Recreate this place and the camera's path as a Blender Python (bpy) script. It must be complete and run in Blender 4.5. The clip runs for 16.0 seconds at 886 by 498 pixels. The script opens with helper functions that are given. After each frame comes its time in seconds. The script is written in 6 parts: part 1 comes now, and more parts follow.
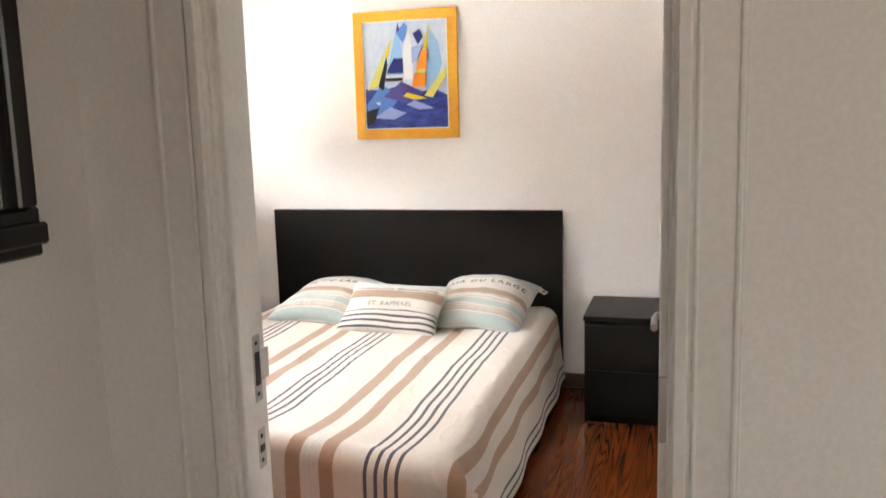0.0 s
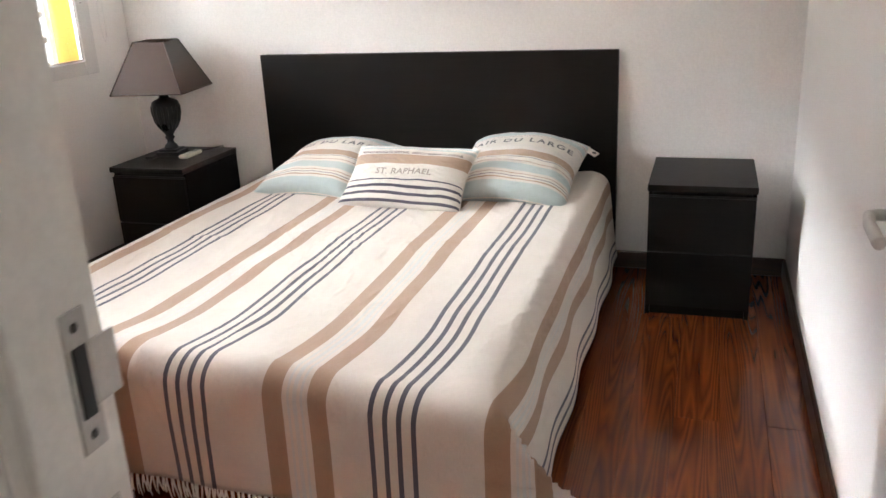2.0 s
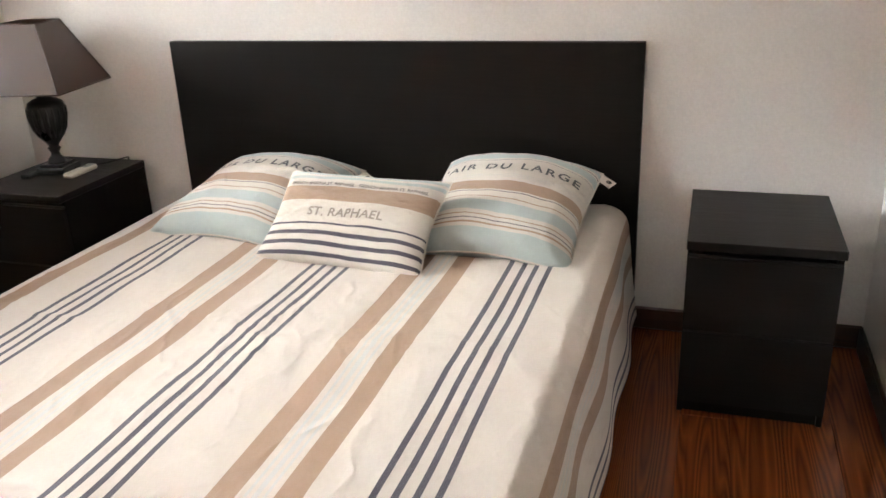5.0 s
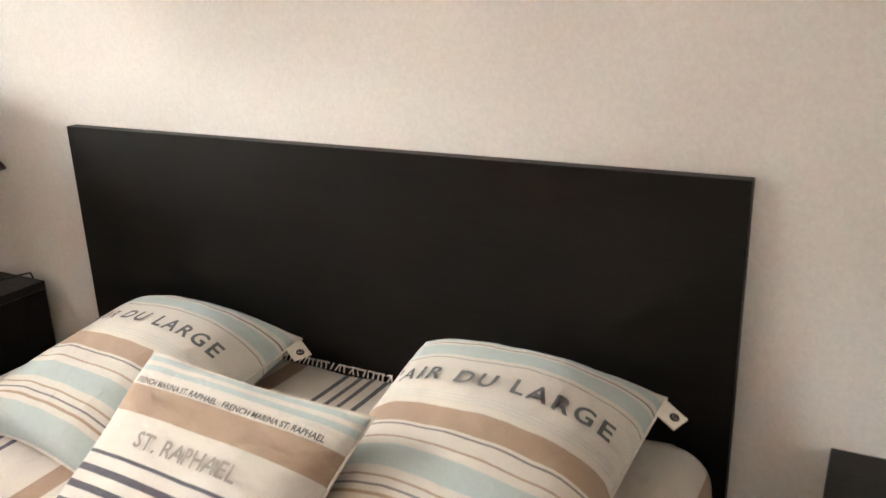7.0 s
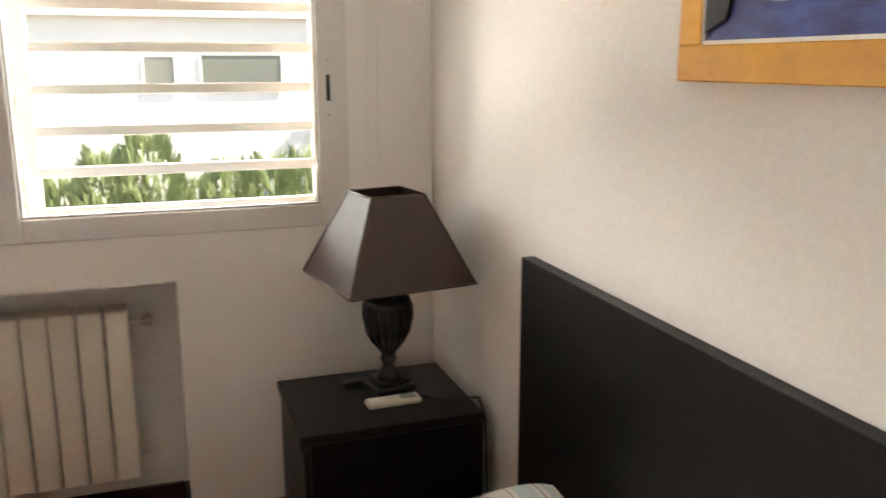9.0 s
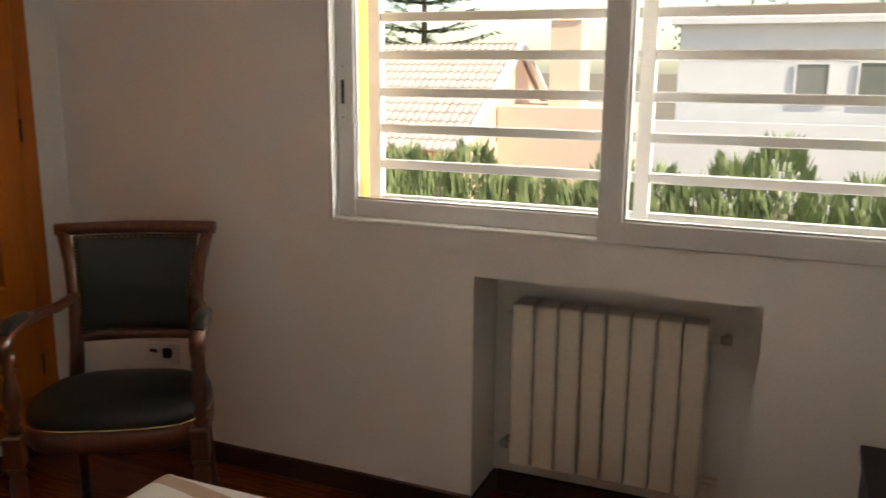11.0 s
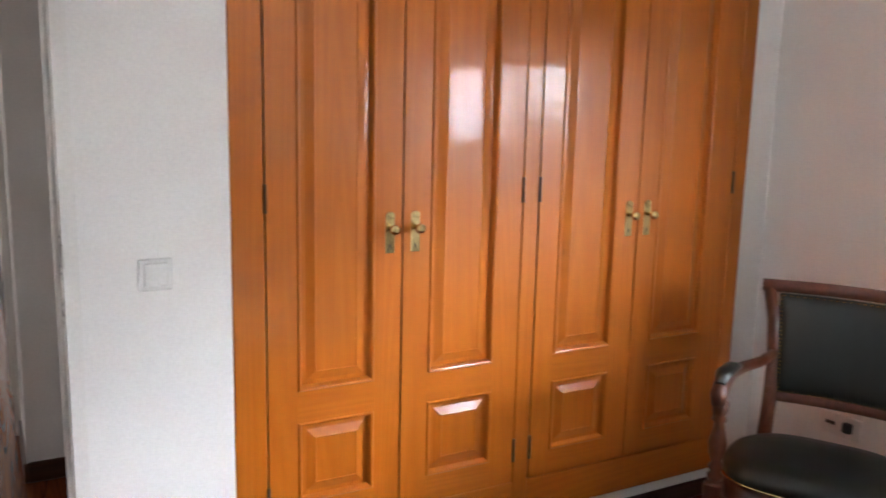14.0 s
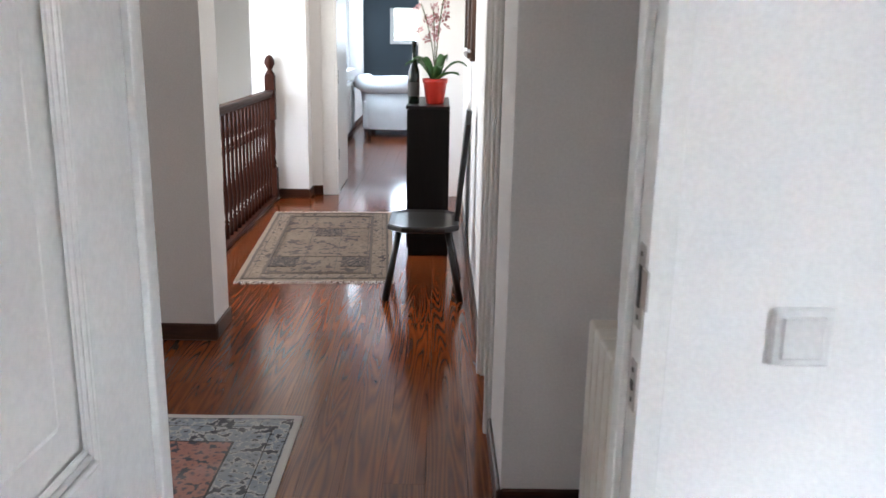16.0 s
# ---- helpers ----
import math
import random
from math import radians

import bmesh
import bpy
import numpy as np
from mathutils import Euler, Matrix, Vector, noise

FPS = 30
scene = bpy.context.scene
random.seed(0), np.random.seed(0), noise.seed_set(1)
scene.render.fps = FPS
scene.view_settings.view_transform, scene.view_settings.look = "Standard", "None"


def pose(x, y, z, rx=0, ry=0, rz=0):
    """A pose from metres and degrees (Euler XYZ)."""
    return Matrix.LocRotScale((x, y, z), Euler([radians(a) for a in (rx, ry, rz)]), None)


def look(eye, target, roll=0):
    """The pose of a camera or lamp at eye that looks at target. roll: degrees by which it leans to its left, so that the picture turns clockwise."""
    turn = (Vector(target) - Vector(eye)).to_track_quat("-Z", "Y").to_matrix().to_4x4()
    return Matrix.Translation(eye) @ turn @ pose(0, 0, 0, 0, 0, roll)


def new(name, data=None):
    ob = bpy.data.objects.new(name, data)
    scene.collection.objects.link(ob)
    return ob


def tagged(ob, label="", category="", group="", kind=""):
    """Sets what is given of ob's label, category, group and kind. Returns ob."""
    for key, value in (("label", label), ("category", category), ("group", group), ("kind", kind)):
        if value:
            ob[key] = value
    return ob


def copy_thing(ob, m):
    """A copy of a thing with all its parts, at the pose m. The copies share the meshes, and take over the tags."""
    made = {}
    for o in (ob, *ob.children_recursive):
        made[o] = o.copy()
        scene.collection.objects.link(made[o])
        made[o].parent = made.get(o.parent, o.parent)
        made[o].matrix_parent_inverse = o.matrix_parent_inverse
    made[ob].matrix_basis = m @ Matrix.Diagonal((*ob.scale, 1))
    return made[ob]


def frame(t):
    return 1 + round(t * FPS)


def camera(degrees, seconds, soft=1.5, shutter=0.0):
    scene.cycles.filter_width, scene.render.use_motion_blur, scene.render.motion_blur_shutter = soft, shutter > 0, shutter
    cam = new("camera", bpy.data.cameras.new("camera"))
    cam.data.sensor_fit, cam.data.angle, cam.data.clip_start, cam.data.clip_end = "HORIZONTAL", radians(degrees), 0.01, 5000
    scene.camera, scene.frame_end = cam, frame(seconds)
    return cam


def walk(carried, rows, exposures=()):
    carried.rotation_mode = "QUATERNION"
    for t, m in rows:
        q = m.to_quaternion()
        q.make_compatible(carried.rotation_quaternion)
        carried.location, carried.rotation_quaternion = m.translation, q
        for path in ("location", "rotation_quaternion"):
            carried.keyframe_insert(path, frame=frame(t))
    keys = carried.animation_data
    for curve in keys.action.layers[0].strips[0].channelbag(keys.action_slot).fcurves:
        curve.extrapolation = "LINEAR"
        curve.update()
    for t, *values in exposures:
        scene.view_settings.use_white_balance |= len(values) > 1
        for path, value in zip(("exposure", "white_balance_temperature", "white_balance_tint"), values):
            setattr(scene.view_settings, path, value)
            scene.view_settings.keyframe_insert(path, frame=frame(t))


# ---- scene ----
cam = camera(55.7, 16.0, shutter=0.3)

PATH = [
    (0, (0.471, -4.053, 1.532), (-0.083, -2.156, 1.223), -1.6),
    (0.5, (0.425, -3.855, 1.463), (-0.174, -1.996, 1.031), -2.7),
    (1, (0.316, -3.626, 1.426), (-0.267, -1.792, 0.882), -2.6),
    (1.5, (0.231, -3.482, 1.39), (-0.327, -1.664, 0.771), -2.6),
    (2, (0.206, -3.25, 1.402), (-0.380, -1.452, 0.757), -2.8),
    (2.5, (0.187, -3.0, 1.389), (-0.442, -1.216, 0.739), -2.1),
    (3, (0.135, -2.888, 1.358), (-0.498, -1.1, 0.724), -1.5),
    (5.3, (0.009, -2.055, 1.392), (-0.548, -0.279, 0.661), -2.7),
    (5.5, (-0.007, -1.919, 1.371), (-0.535, -0.123, 0.668), -2.5),
    (6, (-0.042, -1.608, 1.377), (-0.56, 0.199, 0.695), -2.9),
    (6.5, (0.001, -1.255, 1.387), (-0.712, 0.497, 0.737), -2.9),
    (7, (0.017, -0.984, 1.37), (-0.885, 0.688, 0.745), -1.8),
    (7.5, (-0.031, -0.691, 1.383), (-1.078, 0.902, 0.778), -0.8),
    (8, (-0.081, -0.483, 1.411), (-1.442, 0.868, 0.843), -0.6),
    (8.5, (-0.104, -0.307, 1.44), (-1.796, 0.642, 0.955), 0.5),
    (9, (-0.19, -0.268, 1.449), (-2.039, 0.361, 1.017), -0.1),
    (9.5, (-0.283, -0.247, 1.456), (-2.211, 0.077, 1.031), 0.3),
    (10, (-0.352, -0.207, 1.446), (-2.306, -0.311, 1.029), 0.8),
    (10.2, (-0.372, -0.188, 1.448), (-2.309, -0.458, 1.03), 0.7),
    (12.3, (-0.207, -0.22, 1.459), (-1.717, -1.47, 1.061), 0.1),
    (12.5, (-0.197, -0.243, 1.474), (-1.647, -1.562, 1.083), 0.0),
    (13, (-0.201, -0.287, 1.491), (-1.466, -1.791, 1.12), -0.1),
    (13.5, (-0.125, -0.407, 1.478), (-1.237, -2.034, 1.135), 0.5),
    (14, (-0.095, -0.555, 1.495), (-1.046, -2.28, 1.151), 1.3),
    (14.5, (-0.011, -0.7, 1.487), (-0.669, -2.551, 1.116), 1.2),
    (15, (0.039, -1.0, 1.452), (-0.299, -2.927, 1.036), 0.3),
    (15.5, (0.009, -1.344, 1.464), (-0.108, -3.29, 1.019), 0.0),
    (16, (0.031, -1.669, 1.434), (0.018, -3.607, 0.942), 1.0),
]
EXPOSURE = [(0.0, 2.6, 6700, 10), (2.0, 2.4, 6400, 10), (3.0, 2.05, 6500, 10), (6.0, 2.35, 6900, 10), (8.0, 2.3, 7300, 10), (9.0, 1.9, 7400, 10), (10.0, 1.35, 7600, 10),
            (12.5, 1.0, 7000, 10), (13.0, 1.05, 6700, 10), (13.5, 1.6, 6400, 10), (14.0, 2.3, 6000, 10), (15.0, 2.35, 5500, 8), (16.0, 2.75, 5600, 7)]
walk(cam, [(t, look(eye, target, roll)) for t, eye, target, roll in PATH], EXPOSURE)

# ---- light ----
world = bpy.data.worlds.new("sky")
scene.world = world
world.use_nodes = True
wn = world.node_tree
sky = wn.nodes.new("ShaderNodeTexSky")
sky.sky_type, sky.sun_disc = "NISHITA", False
sky.sun_elevation, sky.sun_rotation = radians(48), radians(20)
bg = wn.nodes["Background"]
bg.inputs["Strength"].default_value = 0.12
wn.links.new(sky.outputs[0], bg.inputs["Color"])


def sun_lamp():
    d = bpy.data.lights.new("sun", "SUN")
    d.energy, d.angle, d.color = 3.3, radians(0.5), (1, 0.95, 0.88)
    a, e = radians(20), radians(48)
    way = Vector((math.sin(a) * math.cos(e), math.cos(a) * math.cos(e), math.sin(e)))
    o = new("sun", d)
    o.matrix_world = look(way * 30, (0, 0, 0))


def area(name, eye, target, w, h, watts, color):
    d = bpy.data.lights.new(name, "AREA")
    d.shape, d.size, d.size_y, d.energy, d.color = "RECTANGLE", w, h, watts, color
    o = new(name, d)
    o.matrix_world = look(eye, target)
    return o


XW, XE, YS, YN, H = -2.70, 0.57, -2.745, 0.55, 2.5
sun_lamp()
# Added area lamps outside, out of view, standing in for sky and ground light.
area("sky_standin_above", (-13.0, 2.6, 6.1), (-0.6, -0.63, 1.2), 20.0, 2.6, 1750, (0.97, 0.98, 1.0))
area("sky_standin_south", (-7.5, -5.05, 2.5), (-1.0, 0.0, 1.2), 1.6, 2.4, 40, (1.0, 0.97, 0.94))
area("sky_standin_north", (-7.3, 3.8, 2.6), (-1.0, -1.5, 0.9), 2.2, 2.6, 95, (0.96, 0.98, 1.0))
area("sky_standin_facade", (-4.9, 4.8, 2.5), (-2.3, -1.2, 1.1), 2.6, 3.0, 190, (0.96, 0.98, 1.0))
area("ground_bounce_fill", (-5.6, -0.65, -0.9), (-1.2, -0.65, 2.3), 6.0, 2.6, 520, (1.0, 0.98, 0.95))
# Added warm lamp that brightens the hall from the unseen side of the stairwell.
area("hall_fill_stairs", (2.75, -7.5, 1.6), (0, -7.0, 0.8), 2.6, 1.5, 15, (1.0, 0.86, 0.72))
area("lounge_daylight_east", (1.46, -12.6, 1.6), (-1, -12.6, 0.6), 2.2, 1.3, 14, (0.9, 0.96, 1.0))
area("lounge_daylight_south", (0.5, -16.78, 1.6), (0.5, -10, 0.6), 0.66, 0.55, 7, (0.9, 0.96, 1.0))


# ---- materials ----
def nodes_of(name):
    m = bpy.data.materials.new(name)
    m.use_nodes = True
    return m, m.node_tree.nodes, m.node_tree.links, m.node_tree.nodes["Principled BSDF"]


def coords(n, l, scale, kind="Object"):
    c = n.new("ShaderNodeTexCoord")
    g = n.new("ShaderNodeMapping")
    g.inputs["Scale"].default_value = scale
    l.new(c.outputs[kind], g.inputs[0])
    return g.outputs[0]


def noise_tex(n, l, vec, scale, detail=4, rough=0.6):
    t = n.new("ShaderNodeTexNoise")
    t.inputs["Scale"].default_value, t.inputs["Detail"].default_value, t.inputs["Roughness"].default_value = scale, detail, rough
    l.new(vec, t.inputs["Vector"])
    return t.outputs["Fac"]


def ramp(n, l, fac, stops, constant=False):
    r = n.new("ShaderNodeValToRGB")
    r.color_ramp.interpolation = "CONSTANT" if constant else "LINEAR"
    e = r.color_ramp.elements
    while len(e) < len(stops):
        e.new(0.5)
    for el, (p, c) in zip(e, sorted(stops, key=lambda s: s[0])):
        el.position, el.color = p, (*c, 1)
    l.new(fac, r.inputs[0])
    return r.outputs[0]


def mix(n, l, fac, a, b, mode="MIX"):
    x = n.new("ShaderNodeMixRGB")
    x.blend_type = mode
    for i, v in ((0, fac), (1, a), (2, b)):
        if isinstance(v, (int, float)):
            x.inputs[i].default_value = v
        elif isinstance(v, tuple):
            x.inputs[i].default_value = (*v, 1)
        else:
            l.new(v, x.inputs[i])
    return x.outputs[0]


def bump(n, l, bsdf, fac, strength, dist=0.01):
    b = n.new("ShaderNodeBump")
    b.inputs["Strength"].default_value, b.inputs["Distance"].default_value = strength, dist
    l.new(fac, b.inputs["Height"])
    l.new(b.outputs[0], bsdf.inputs["Normal"])


def surface(name, c1, c2, rough=0.6, scale=4.0, grain=60.0, relief=0.15, metal=0.0, dist=0.003, stretch=(1, 1, 1), wear=0.0, kind="Object", spec=0.5):
    """Two tones at a large and a fine scale, with fine relief."""
    m, n, l, b = nodes_of(name)
    v = coords(n, l, stretch, kind)
    big, fine = noise_tex(n, l, v, scale), noise_tex(n, l, v, grain, 3)
    col = ramp(n, l, big, [(0.35, c1), (0.65, c2)])
    col = mix(n, l, 0.25, col, ramp(n, l, fine, [(0.3, tuple(x * 0.8 for x in c1)), (0.7, tuple(min(1, x * 1.12) for x in c2))]))
    l.new(col, b.inputs["Base Color"])
    b.inputs["Metallic"].default_value = metal
    b.inputs["Specular IOR Level"].default_value = spec
    l.new(ramp(n, l, big, [(0.3, (rough * 0.85,) * 3), (0.7, (min(1, rough * 1.15),) * 3)]), b.inputs["Roughness"])
    if relief:
        bump(n, l, b, fine, relief, dist)
    return m


def wood(name, dark, light, rough, along="y", scale=1.0, coat=0.0, vary=0.25, figure=0.5, relief=0.1, spec=0.5):
    """Long grain with cathedral figure; pieces vary by their own random tone."""
    m, n, l, b = nodes_of(name)
    s = {"x": (0.4, 9, 9), "y": (9, 0.4, 9), "z": (9, 9, 0.4)}[along]
    base = coords(n, l, tuple(x * scale for x in s))
    info = n.new("ShaderNodeObjectInfo")
    add = n.new("ShaderNodeVectorMath")
    mul = n.new("ShaderNodeMath")
    mul.operation = "MULTIPLY"
    mul.inputs[1].default_value = 37.0
    l.new(info.outputs["Random"], mul.inputs[0])
    l.new(base, add.inputs[0])
    comb = n.new("ShaderNodeCombineXYZ")
    for i in range(3):
        l.new(mul.outputs[0], comb.inputs[i])
    l.new(comb.outputs[0], add.inputs[1])
    v = add.outputs[0]
    f1 = noise_tex(n, l, v, 0.55, 2, 0.5)
    rings = n.new("ShaderNodeMath")
    rings.operation = "MULTIPLY"
    rings.inputs[1].default_value = 60.0
    l.new(f1, rings.inputs[0])
    fr = n.new("ShaderNodeMath")
    fr.operation = "PINGPONG"
    fr.inputs[1].default_value = 1.0
    l.new(rings.outputs[0], fr.inputs[0])
    fine = noise_tex(n, l, v, 7.0, 5, 0.65)
    f = mix(n, l, figure, fine, fr.outputs[0])
    col = ramp(n, l, f, [(0.15, dark), (0.8, light)])
    tone = ramp(n, l, info.outputs["Random"], [(0.0, (1 - vary,) * 3), (1.0, (1.0,) * 3)])
    l.new(mix(n, l, 1.0, col, tone, "MULTIPLY"), b.inputs["Base Color"])
    l.new(ramp(n, l, fine, [(0.2, (rough * 0.9,) * 3), (0.8, (min(1, rough * 1.12),) * 3)]), b.inputs["Roughness"])
    b.inputs["Coat Weight"].default_value = coat
    b.inputs["Coat Roughness"].default_value = 0.09
    b.inputs["Specular IOR Level"].default_value = spec
    if relief:
        bump(n, l, b, fine, relief, 0.002)
    return m


def striped(name, period, stops, rough=0.9, base="UV", axis=0):
    """Woven cloth with stripes across one cloth direction, in metres."""
    m, n, l, b = nodes_of(name)
    c = n.new("ShaderNodeTexCoord")
    sep = n.new("ShaderNodeSeparateXYZ")
    wob = n.new("ShaderNodeVectorMath")
    l.new(c.outputs["UV"], wob.inputs[0])
    l.new(wob.outputs[0], sep.inputs[0])
    d = n.new("ShaderNodeMath")
    d.operation = "DIVIDE"
    d.inputs[1].default_value = period
    l.new(sep.outputs[axis], d.inputs[0])
    f = n.new("ShaderNodeMath")
    f.operation = "FRACT"
    l.new(d.outputs[0], f.inputs[0])
    col = ramp(n, l, f.outputs[0], stops, True)
    uv = coords(n, l, (1, 1, 1), "UV")
    w1 = noise_tex(n, l, coords(n, l, (900, 60, 1), "UV"), 1.0, 2)
    w2 = noise_tex(n, l, coords(n, l, (60, 900, 1), "UV"), 1.0, 2)
    weave = mix(n, l, 0.5, w1, w2)
    blot = noise_tex(n, l, uv, 5.0, 5)
    col = mix(n, l, 0.22, col, mix(n, l, 1.0, col, ramp(n, l, weave, [(0.35, (0.55, 0.54, 0.52)), (0.65, (1.15, 1.15, 1.15))]), "MULTIPLY"))
    col = mix(n, l, 0.5, col, mix(n, l, 1.0, col, ramp(n, l, blot, [(0.3, (0.86, 0.85, 0.84)), (0.7, (1, 1, 1))]), "MULTIPLY"))
    l.new(col, b.inputs["Base Color"])
    b.inputs["Roughness"].default_value = rough
    b.inputs["Sheen Weight"].default_value = 0.15
    both = mix(n, l, 0.82, weave, noise_tex(n, l, coords(n, l, (1.0, 0.55, 1), "UV"), 15.0, 5, 0.55))
    crease = ramp(n, l, noise_tex(n, l, coords(n, l, (1.0, 0.6, 1), "UV"), 5.5, 2, 0.5), [(0.44, (0, 0, 0)), (0.5, (1, 1, 1)), (0.56, (0, 0, 0))])
    bump(n, l, b, mix(n, l, 0.16, both, crease), 1.0, 0.015)
    return m


def plain(name, c, rough=0.5, metal=0.0, spec=0.5):
    return surface(name, tuple(x * 0.93 for x in c), c, rough, 8, 120, 0.05, metal, 0.001, spec=spec)


WALL = surface("wall_paint", (0.83, 0.81, 0.785), (0.85, 0.83, 0.805), 0.75, 2.0, 130, 0.05, dist=0.0035, spec=0.3)
WHITE = surface("white_lacquer", (0.78, 0.765, 0.73), (0.82, 0.80, 0.765), 0.38, 3, 90, 0.04)
CEIL = surface("ceiling_paint", (0.86, 0.85, 0.83), (0.88, 0.87, 0.85), 0.85, 2, 80, 0.1)
FLOORW = wood("stained_pine", (0.075, 0.0165, 0.005), (0.235, 0.060, 0.0145), 0.14, "y", 1.45, 0.0, 0.18, 0.5, 0.0, 0.32)
BASEW = wood("dark_baseboard_wood", (0.025, 0.008, 0.004), (0.075, 0.026, 0.012), 0.3, "x", 1.0, 0.3, 0.1, 0.3)
BLACK = wood("black_brown_veneer", (0.0035, 0.0027, 0.0023), (0.0085, 0.0062, 0.0052), 0.42, "x", 1.2, 0.0, 0.1, 0.25, 0.5, 0.22)
BLACKV = wood("black_brown_veneer_upright", (0.0035, 0.0027, 0.0023), (0.008, 0.006, 0.005), 0.45, "z", 1.2, 0.0, 0.1, 0.25, 0.15, 0.13)
CHERRY = wood("honey_lacquered_wood", (0.43, 0.108, 0.0065), (0.52, 0.145, 0.0095), 0.36, "z", 0.9, 0.55, 0.08, 0.3, 0.015, 0.3)
CHERRYX = wood("honey_lacquered_wood_rail", (0.43, 0.108, 0.0065), (0.52, 0.145, 0.0095), 0.36, "x", 0.9, 0.55, 0.08, 0.3, 0.015, 0.3)
MAHOG = wood("mahogany", (0.045, 0.011, 0.005), (0.13, 0.034, 0.013), 0.3, "z", 1.5, 0.4, 0.1, 0.3)
STAIRW = wood("dark_turned_wood", (0.022, 0.0055, 0.003), (0.058, 0.014, 0.006), 0.42, "z", 1.5, 0.0, 0.1, 0.3, spec=0.18)
CHAIRW = wood("blackened_wood", (0.006, 0.005, 0.005), (0.017, 0.014, 0.012), 0.35, "z", 1.5, 0.2, 0.1, 0.3)
LEATHER = surface("green_black_leather", (0.004, 0.006, 0.005), (0.010, 0.013, 0.011), 0.36, 5, 220, 0.35, dist=0.002)
BRASS = plain("polished_brass", (0.72, 0.55, 0.25), 0.2, 1.0)
STEEL = plain("brushed_steel", (0.5, 0.48, 0.45), 0.35, 1.0)
IRON = plain("dark_iron", (0.05, 0.045, 0.04), 0.5, 0.7)
ALU = surface("white_aluminium", (0.70, 0.69, 0.67), (0.74, 0.73, 0.71), 0.42, 5, 100, 0.03)
RADI = surface("cream_radiator_enamel", (0.74, 0.69, 0.60), (0.78, 0.73, 0.65), 0.32, 5, 90, 0.03)
SHADE = surface("brown_satin_shade", (0.036, 0.0165, 0.011), (0.047, 0.022, 0.015), 0.34, 5, 260, 0.1, spec=0.5)
URN = surface("black_glazed_urn", (0.010, 0.010, 0.011), (0.022, 0.022, 0.023), 0.3, 9, 70, 0.1)
PLASTIC = plain("ivory_plastic", (0.72, 0.68, 0.58), 0.4)
SWITCHP = plain("white_plastic", (0.80, 0.79, 0.77), 0.35)
DARKP = plain("black_plastic", (0.012, 0.012, 0.012), 0.45)
OCHRE = surface("ochre_render", (0.62, 0.32, 0.055), (0.70, 0.38, 0.075), 0.85, 3, 60, 0.3)
BLIND = surface("brown_blind_cloth", (0.075, 0.058, 0.048), (0.095, 0.075, 0.062), 0.85, 4, 300, 0.2)
TEAL = surface("slate_blue_paint", (0.045, 0.062, 0.078), (0.056, 0.076, 0.094), 0.75, 2, 90, 0.15)
SOFAW = surface("white_leather", (0.66, 0.68, 0.70), (0.74, 0.76, 0.78), 0.4, 4, 160, 0.15)
PLATE = plain("blue_fabric", (0.012, 0.03, 0.22), 0.8)


def glass_material():
    m, n, l, b = nodes_of("window_glass")
    b.inputs["Transmission Weight"].default_value = 1.0
    b.inputs["Roughness"].default_value = 0.0
    b.inputs["IOR"].default_value = 1.02
    b.inputs["Base Color"].default_value = (0.97, 0.98, 0.97, 1)
    return m


GLASS = glass_material()


# ---- shapes ----
def box(bm, x0, x1, y0, y1, z0, z1, bevel=0.0, segs=1):
    r = bmesh.ops.create_cube(bm, size=1, matrix=Matrix.LocRotScale(((x0 + x1) / 2, (y0 + y1) / 2, (z0 + z1) / 2), None, (abs(x1 - x0), abs(y1 - y0), abs(z1 - z0))))
    if bevel:
        es = {e for v in r["verts"] for e in v.link_edges}
        bmesh.ops.bevel(bm, geom=list(es), offset=bevel, segments=segs, affect="EDGES", profile=0.6)
    return bm


def boxes(*rows, bevel=0.0):
    bm = bmesh.new()
    for r in rows:
        box(bm, *r, bevel=bevel)
    return bm


def lathe(bm, prof, segs=20, m=Matrix()):
    """Turns a profile of (radius, height) round the z axis."""
    rings = []
    for r, z in prof:
        rings.append([bm.verts.new(m @ Vector((max(r, 1e-4) * math.cos(a), max(r, 1e-4) * math.sin(a), z))) for a in (2 * math.pi * i / segs for i in range(segs))])
    for a, b in zip(rings, rings[1:]):
        for i in range(segs):
            f = bm.faces.new((a[i], a[(i + 1) % segs], b[(i + 1) % segs], b[i]))
            f.smooth = True
    bm.faces.new(rings[0][::-1])
    bm.faces.new(rings[-1])
    return bm


def tube(bm, pts, radii, segs=8, flat=1.0):
    """A round bar through points; radii one number or one for each point."""
    pts = [Vector(p) for p in pts]
    if isinstance(radii, (int, float)):
        radii = [radii] * len(pts)
    rings, up = [], Vector((0.13, 0.21, 0.97)).normalized()
    for i, p in enumerate(pts):
        d = (pts[min(i + 1, len(pts) - 1)] - pts[max(i - 1, 0)]).normalized()
        s = d.cross(up)
        if s.length < 0.05:
            s = d.cross(Vector((1, 0, 0)))
        s.normalize()
        u = s.cross(d)
        rings.append([bm.verts.new(p + radii[i] * (math.cos(a) * s + flat * math.sin(a) * u)) for a in (2 * math.pi * k / segs for k in range(segs))])
    for a, b in zip(rings, rings[1:]):
        for k in range(segs):
            f = bm.faces.new((a[k], a[(k + 1) % segs], b[(k + 1) % segs], b[k]))
            f.smooth = True
    bm.faces.new(rings[0][::-1])
    bm.faces.new(rings[-1])
    return bm


